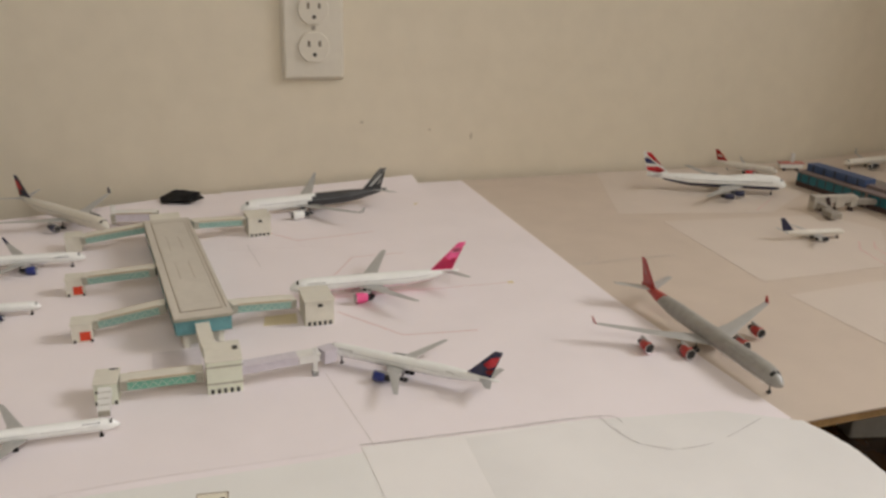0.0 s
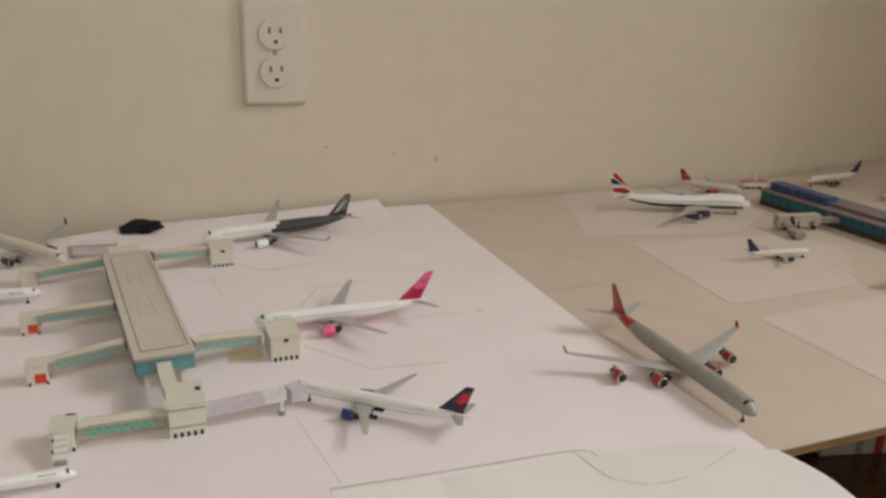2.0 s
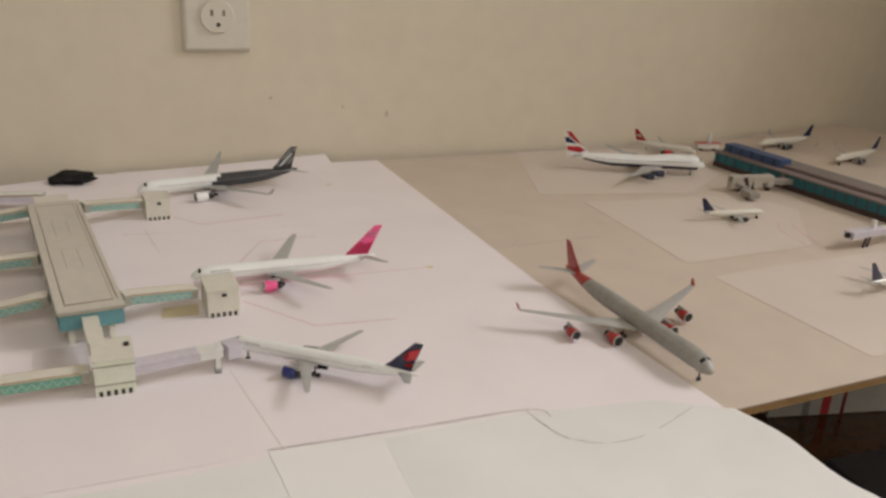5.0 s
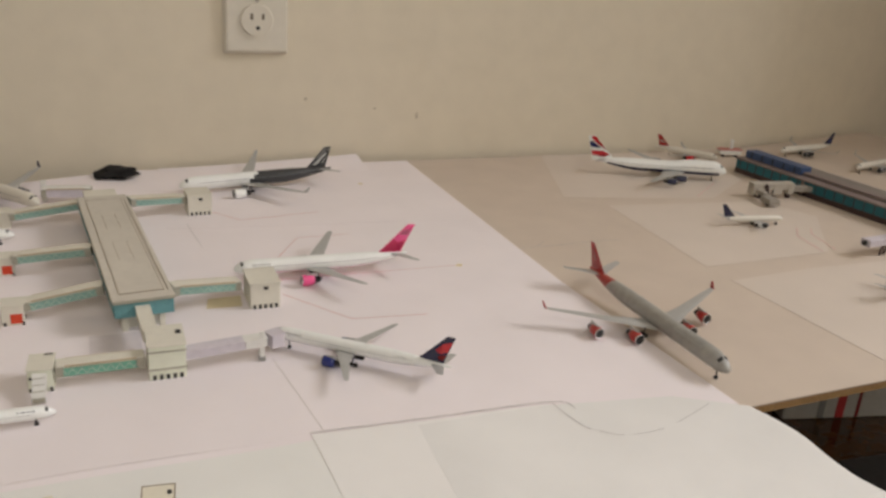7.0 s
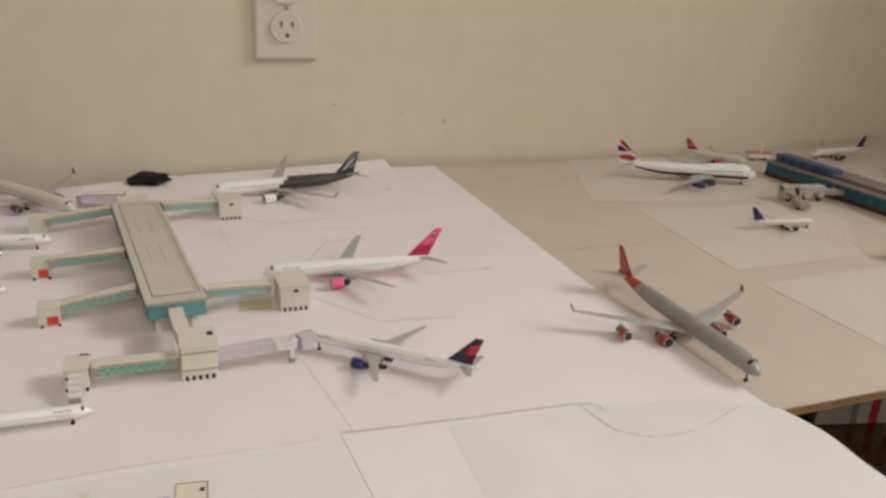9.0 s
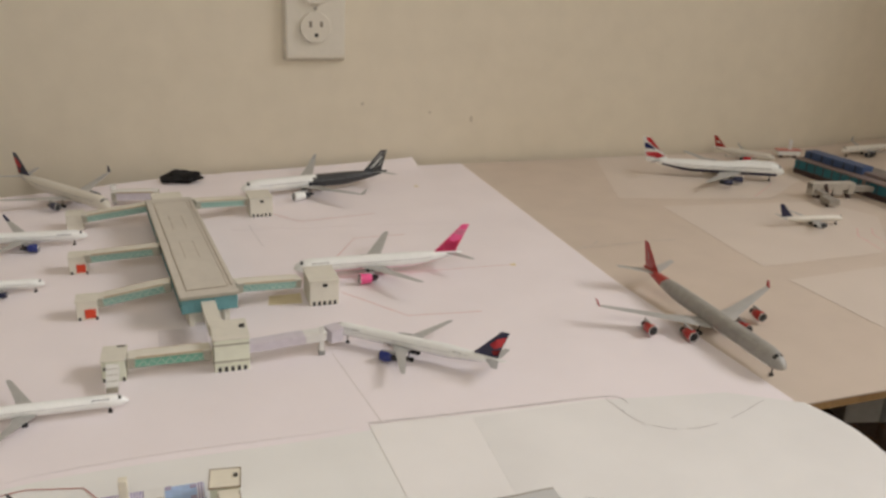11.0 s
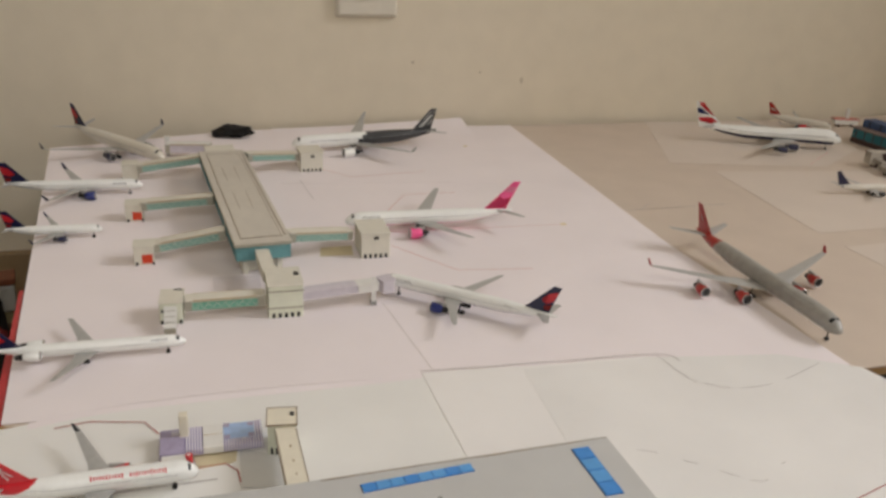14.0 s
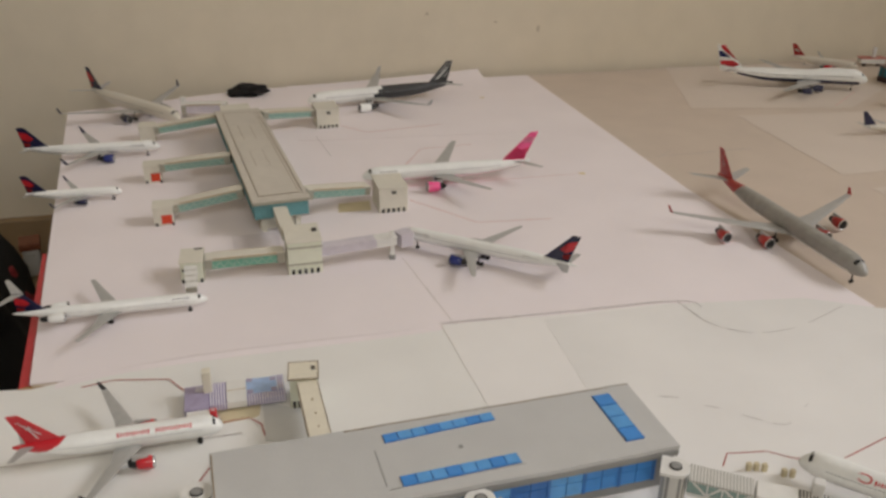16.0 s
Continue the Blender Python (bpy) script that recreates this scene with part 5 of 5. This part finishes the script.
for x in (0.018, 0.030, 0.041):
    part("rivet", tube((x, 0.0004, 0.0178), (x, 0.0004, 0.0197), 0.0005, seg=8), M_TANEDGE, co)
for y in (-0.0052, 0.0052):
    part("pen_outline", beam((0.002, y, 0.0181), (0.054, y, 0.0194), 0.0005, 0.0006), M_BROWNPEN, co)
part("post", box(0.040, 0.044, -0.003, 0.003, 0, 0.0112), C_CREAM, co)

# ---- far terminal with mauve roof and teal glass ----
RB, RF = Vector((0.6900, -0.1280)), Vector((0.7150, -0.3580))
rd = (RF - RB).normalized()
rt = thing("far_terminal", pose(RB.x, RB.y, 0, 0, 0, math.degrees(math.atan2(rd.y, rd.x))), "long dark card terminal with mauve roof and teal windows", "terminal")
LR, WR = 0.42, 0.040
part("base", box(0, LR, -0.020, 0.020, 0, 0.0070, 0.0004), C_BROWN, rt)
part("glass_wall", box(0.0005, LR, -0.0195, 0.0195, 0.0070, 0.0190), C_RTEAL, rt)
part("roof", box(-0.001, LR, -0.021, 0.021, 0.0190, 0.0212, 0.0005), C_MAUVE, rt)
part("clerestory", box(0.004, 0.098, -0.008, 0.011, 0.0212, 0.0310, 0.0005), C_RBLUE, rt)
part("upper_roof", box(0.098, LR, -0.004, 0.006, 0.0212, 0.0250, 0.0005), C_MAUVE, rt)
part("back_roof", box(0.050, LR, 0.006, 0.040, 0.0185, 0.0225, 0.0005), C_GREYROOF, rt)
part("back_base", box(0.052, LR, 0.021, 0.038, 0, 0.0185), C_BROWN, rt)
for k in range(30):
    x = LR * (k + 0.5) / 30
    part("window_post", box(x - 0.0005, x + 0.0005, -0.0199, -0.0193, 0.0072, 0.0188), C_BROWN, rt)
for k in range(5):
    x = 0.006 + 0.090 * (k + 0.5) / 5
    part("clerestory_post", box(x - 0.0006, x + 0.0006, -0.0086, -0.0078, 0.0216, 0.0306), C_BLACK, rt)
part("divider", box(0.112, 0.1155, -0.0218, -0.018, 0, 0.0190), C_MAUVE, rt)
fb = thing("far_jet_bridge", pose(0.6690, -0.2500, 0, 0, 0, 169.0), "grey card jet bridge on dark legs", "jet bridge", group="card jet bridges")
part("tunnel", box(0.014, 0.066, -0.006, 0.006, 0.0115, 0.0195, 0.0005), C_DULL, fb)
part("lobby", box(0.010, 0.018, -0.0065, 0.0065, 0.006, 0.0200, 0.0005), C_DULL, fb)
part("cab_column", box(0.057, 0.066, -0.0064, 0.0064, 0.004, 0.0190, 0.0006), C_DULL, fb)
part("strut", beam((0.050, 0.0066, 0.0185), (0.043, 0.0066, 0.0020), 0.0016, 0.0042), C_BROWN, fb)
part("side_panel", box(0.026, 0.038, 0.0058, 0.0068, 0.006, 0.0175, 0.0003), C_DULL, fb)
part("lobby_leg", box(0.012, 0.016, -0.003, 0.003, 0, 0.0062), C_BROWN, fb)
part("link", box(-0.020, 0.012, -0.005, 0.005, 0.0085, 0.0150, 0.0005), C_DULLD, fb)
part("cab", box(0.052, 0.066, 0.024, 0.046, 0.0035, 0.0105, 0.0012), C_DULLD, fb)
part("arm", box(0.054, 0.062, 0.005, 0.025, 0.0080, 0.0125, 0.0006), C_DULLD, fb)
part("cab_leg", beam((0.063, 0.038, 0), (0.063, 0.034, 0.006), 0.003, 0.003), C_BROWN, fb)
for x in (0.038, 0.056):
    part("leg", beam((x, 0.004, 0), (x - 0.004, 0.004, 0.0136), 0.003, 0.003), C_BROWN, fb)
    part("leg", beam((x, -0.004, 0), (x + 0.004, -0.004, 0.0136), 0.003, 0.003), C_BROWN, fb)
fb2 = thing("far_jet_bridge", pose(0.6280, -0.4365, 0, 0, 0, 184.0), "grey lilac card jet bridge on dark legs", "jet bridge", group="card jet bridges")
part("tunnel", box(0, 0.050, -0.006, 0.006, 0.0115, 0.0190, 0.0008), C_LILAC, fb2)
part("intake", tube((0.050, 0, 0.0152), (0.0525, 0, 0.0152), 0.0028), C_BLACK, fb2)
part("link", box(-0.150, 0.0, -0.005, 0.005, 0.0110, 0.0175, 0.0005), C_GREEN, fb2)
part("column", box(0.012, 0.016, -0.002, 0.002, 0.0190, 0.0275, 0.0004), C_WHITE, fb2)
for x in (0.036, 0.042):
    part("leg", beam((x - 0.014, 0.003, 0), (x - 0.017, 0.003, 0.0118), 0.0018, 0.0018), C_BROWN, fb2)

rb = thing("far_jet_bridge", pose(0.7060, -0.0500, 0, 0, 0, -14), "white card jet bridge with a red roof", "jet bridge", group="card jet bridges")
part("tunnel", box(0, 0.034, -0.006, 0.006, 0.004, 0.0105, 0.0005), C_WHITE, rb)
part("roof", box(-0.001, 0.035, -0.0066, 0.0066, 0.0105, 0.0120, 0.0004), C_SALMON, rb, "faded red card roof")
part("column", box(0.016, 0.0205, -0.0035, 0.001, 0.0120, 0.0260, 0.0005), C_WHITE, rb)
for x in (0.006, 0.026):
    part("leg", box(x, x + 0.003, -0.003, 0.003, 0, 0.0042), C_BROWN, rb)

# ---- under and beside the boards ----
def carton(name, c, heading, sx, sy, z0, z1, material, label, stripe=None):
    o = thing(name, pose(c[0], c[1], z0, 0, 0, heading), label, "box")
    part("body", box(-sx / 2, sx / 2, -sy / 2, sy / 2, 0, z1 - z0, 0.003), material, o)
    part("lid_seam", box(-sx / 2 + 0.004, sx / 2 - 0.004, -sy / 2 - 0.0006, -sy / 2 + 0.001, (z1 - z0) * 0.80, (z1 - z0) * 0.81), C_EDGE, o)
    for x, w, m in stripe or ():
        part("printed_stripe", box(x - w / 2, x + w / 2, -sy / 2 - 0.0012, -sy / 2 + 0.001, 0.002, z1 - z0 - 0.002), m, o)
    return o


BZ = -0.0080
carton("white_carton", (0.7740, -0.3150), -12.6, 0.30, 0.16, FLOOR_Z, BZ, B_WHITE, "white carton with a red stripe under the board", ((-0.100, 0.008, C_GREYD), (-0.074, 0.011, B_RED), (-0.050, 0.004, B_MAROON)))
carton("cardboard_box", (0.2460, -0.3405), 3, 0.34, 0.30, FLOOR_Z, BZ, B_CARD, "brown cardboard box holding up the board")
carton("cardboard_box", (-0.1220, -0.2805), -2, 0.28, 0.30, FLOOR_Z, BZ, B_CARD, "brown cardboard box holding up the board")
carton("cardboard_box", (1.4940, -0.1880), 5, 0.20, 0.30, FLOOR_Z, BZ, B_CARD, "brown cardboard box holding up the board")
carton("cardboard_box", (-0.0740, -0.8140), 0, 0.50, 0.20, FLOOR_Z, -0.010, B_CARD, "brown cardboard box holding up the board")
carton("grey_case", (0.665, -0.560), -5, 0.17, 0.17, FLOOR_Z, -0.232, B_CASE, "dark grey case on the floor under the board")
# red-edged board end on the west side
le = thing("red_edged_board", pose(0, 0, 0), "board end with red tape along its edge", "board")
a0, a1 = Vector((-0.2950, -0.4400)), Vector((-0.2790, -0.6170))
part("red_tape", slab([(a0.x, a0.y), (a1.x, a1.y), (a1.x - 0.0055, a1.y - 0.001), (a0.x - 0.0030, a0.y)], -0.026, -0.0005), B_RED, le)
part("wooden_end", slab([(-0.2800, -0.6180), (-0.2640, -0.6210), (-0.2650, -0.6260), (-0.2880, -0.6220)], -0.0065, 0.0008), M_BOARD_EDGE, le)
carton("olive_carton", (-0.3900, -0.1200), 10, 0.045, 0.06, FLOOR_Z, -0.170, B_OLIVE, "olive brown carton standing beside the board")
wc = carton("white_carton", (-0.3830, -0.1080), 10, 0.018, 0.024, -0.170, -0.138, B_WHITE, "small white carton with a red-brown lid on another box")
part("lid", box(-0.011, 0.011, -0.014, 0.014, 0.032, 0.040, 0.0015), B_LID, wc)


def cloth_heap(name, c, size, material, label, seed):
    bm = bmesh.new()
    bmesh.ops.create_icosphere(bm, subdivisions=4, radius=1.0)
    for v in bm.verts:
        k = 1 + 0.28 * noise.noise(v.co * 2.1 + Vector((seed, 0, 0))) + 0.10 * noise.noise(v.co * 6 + Vector((seed, 3, 0)))
        v.co = Vector((v.co.x * k * size[0], v.co.y * k * size[1], max(v.co.z * k, -0.75) * size[2]))
    low = min(v.co.z for v in bm.verts)
    for v in bm.verts:
        v.co += Vector((c[0], c[1], FLOOR_Z - low))
    return tagged(link(name, bm, material, smooth=True), label, "cloth")


cloth_heap("black_bag", (-0.4420, -0.3700), (0.105, 0.20, 0.13), B_BLACK, "black cloth bag on the floor beside the board", 1.0)
cloth_heap("red_cloth", (-0.3800, -0.2600), (0.030, 0.045, 0.085), B_MAROON, "dark red cloth piled on the floor beside the board", 4.0)
cloth_heap("plastic_bag", (-0.3700, -0.3800), (0.020, 0.030, 0.080), B_BAG, "crumpled grey plastic bag beside the board", 7.0)
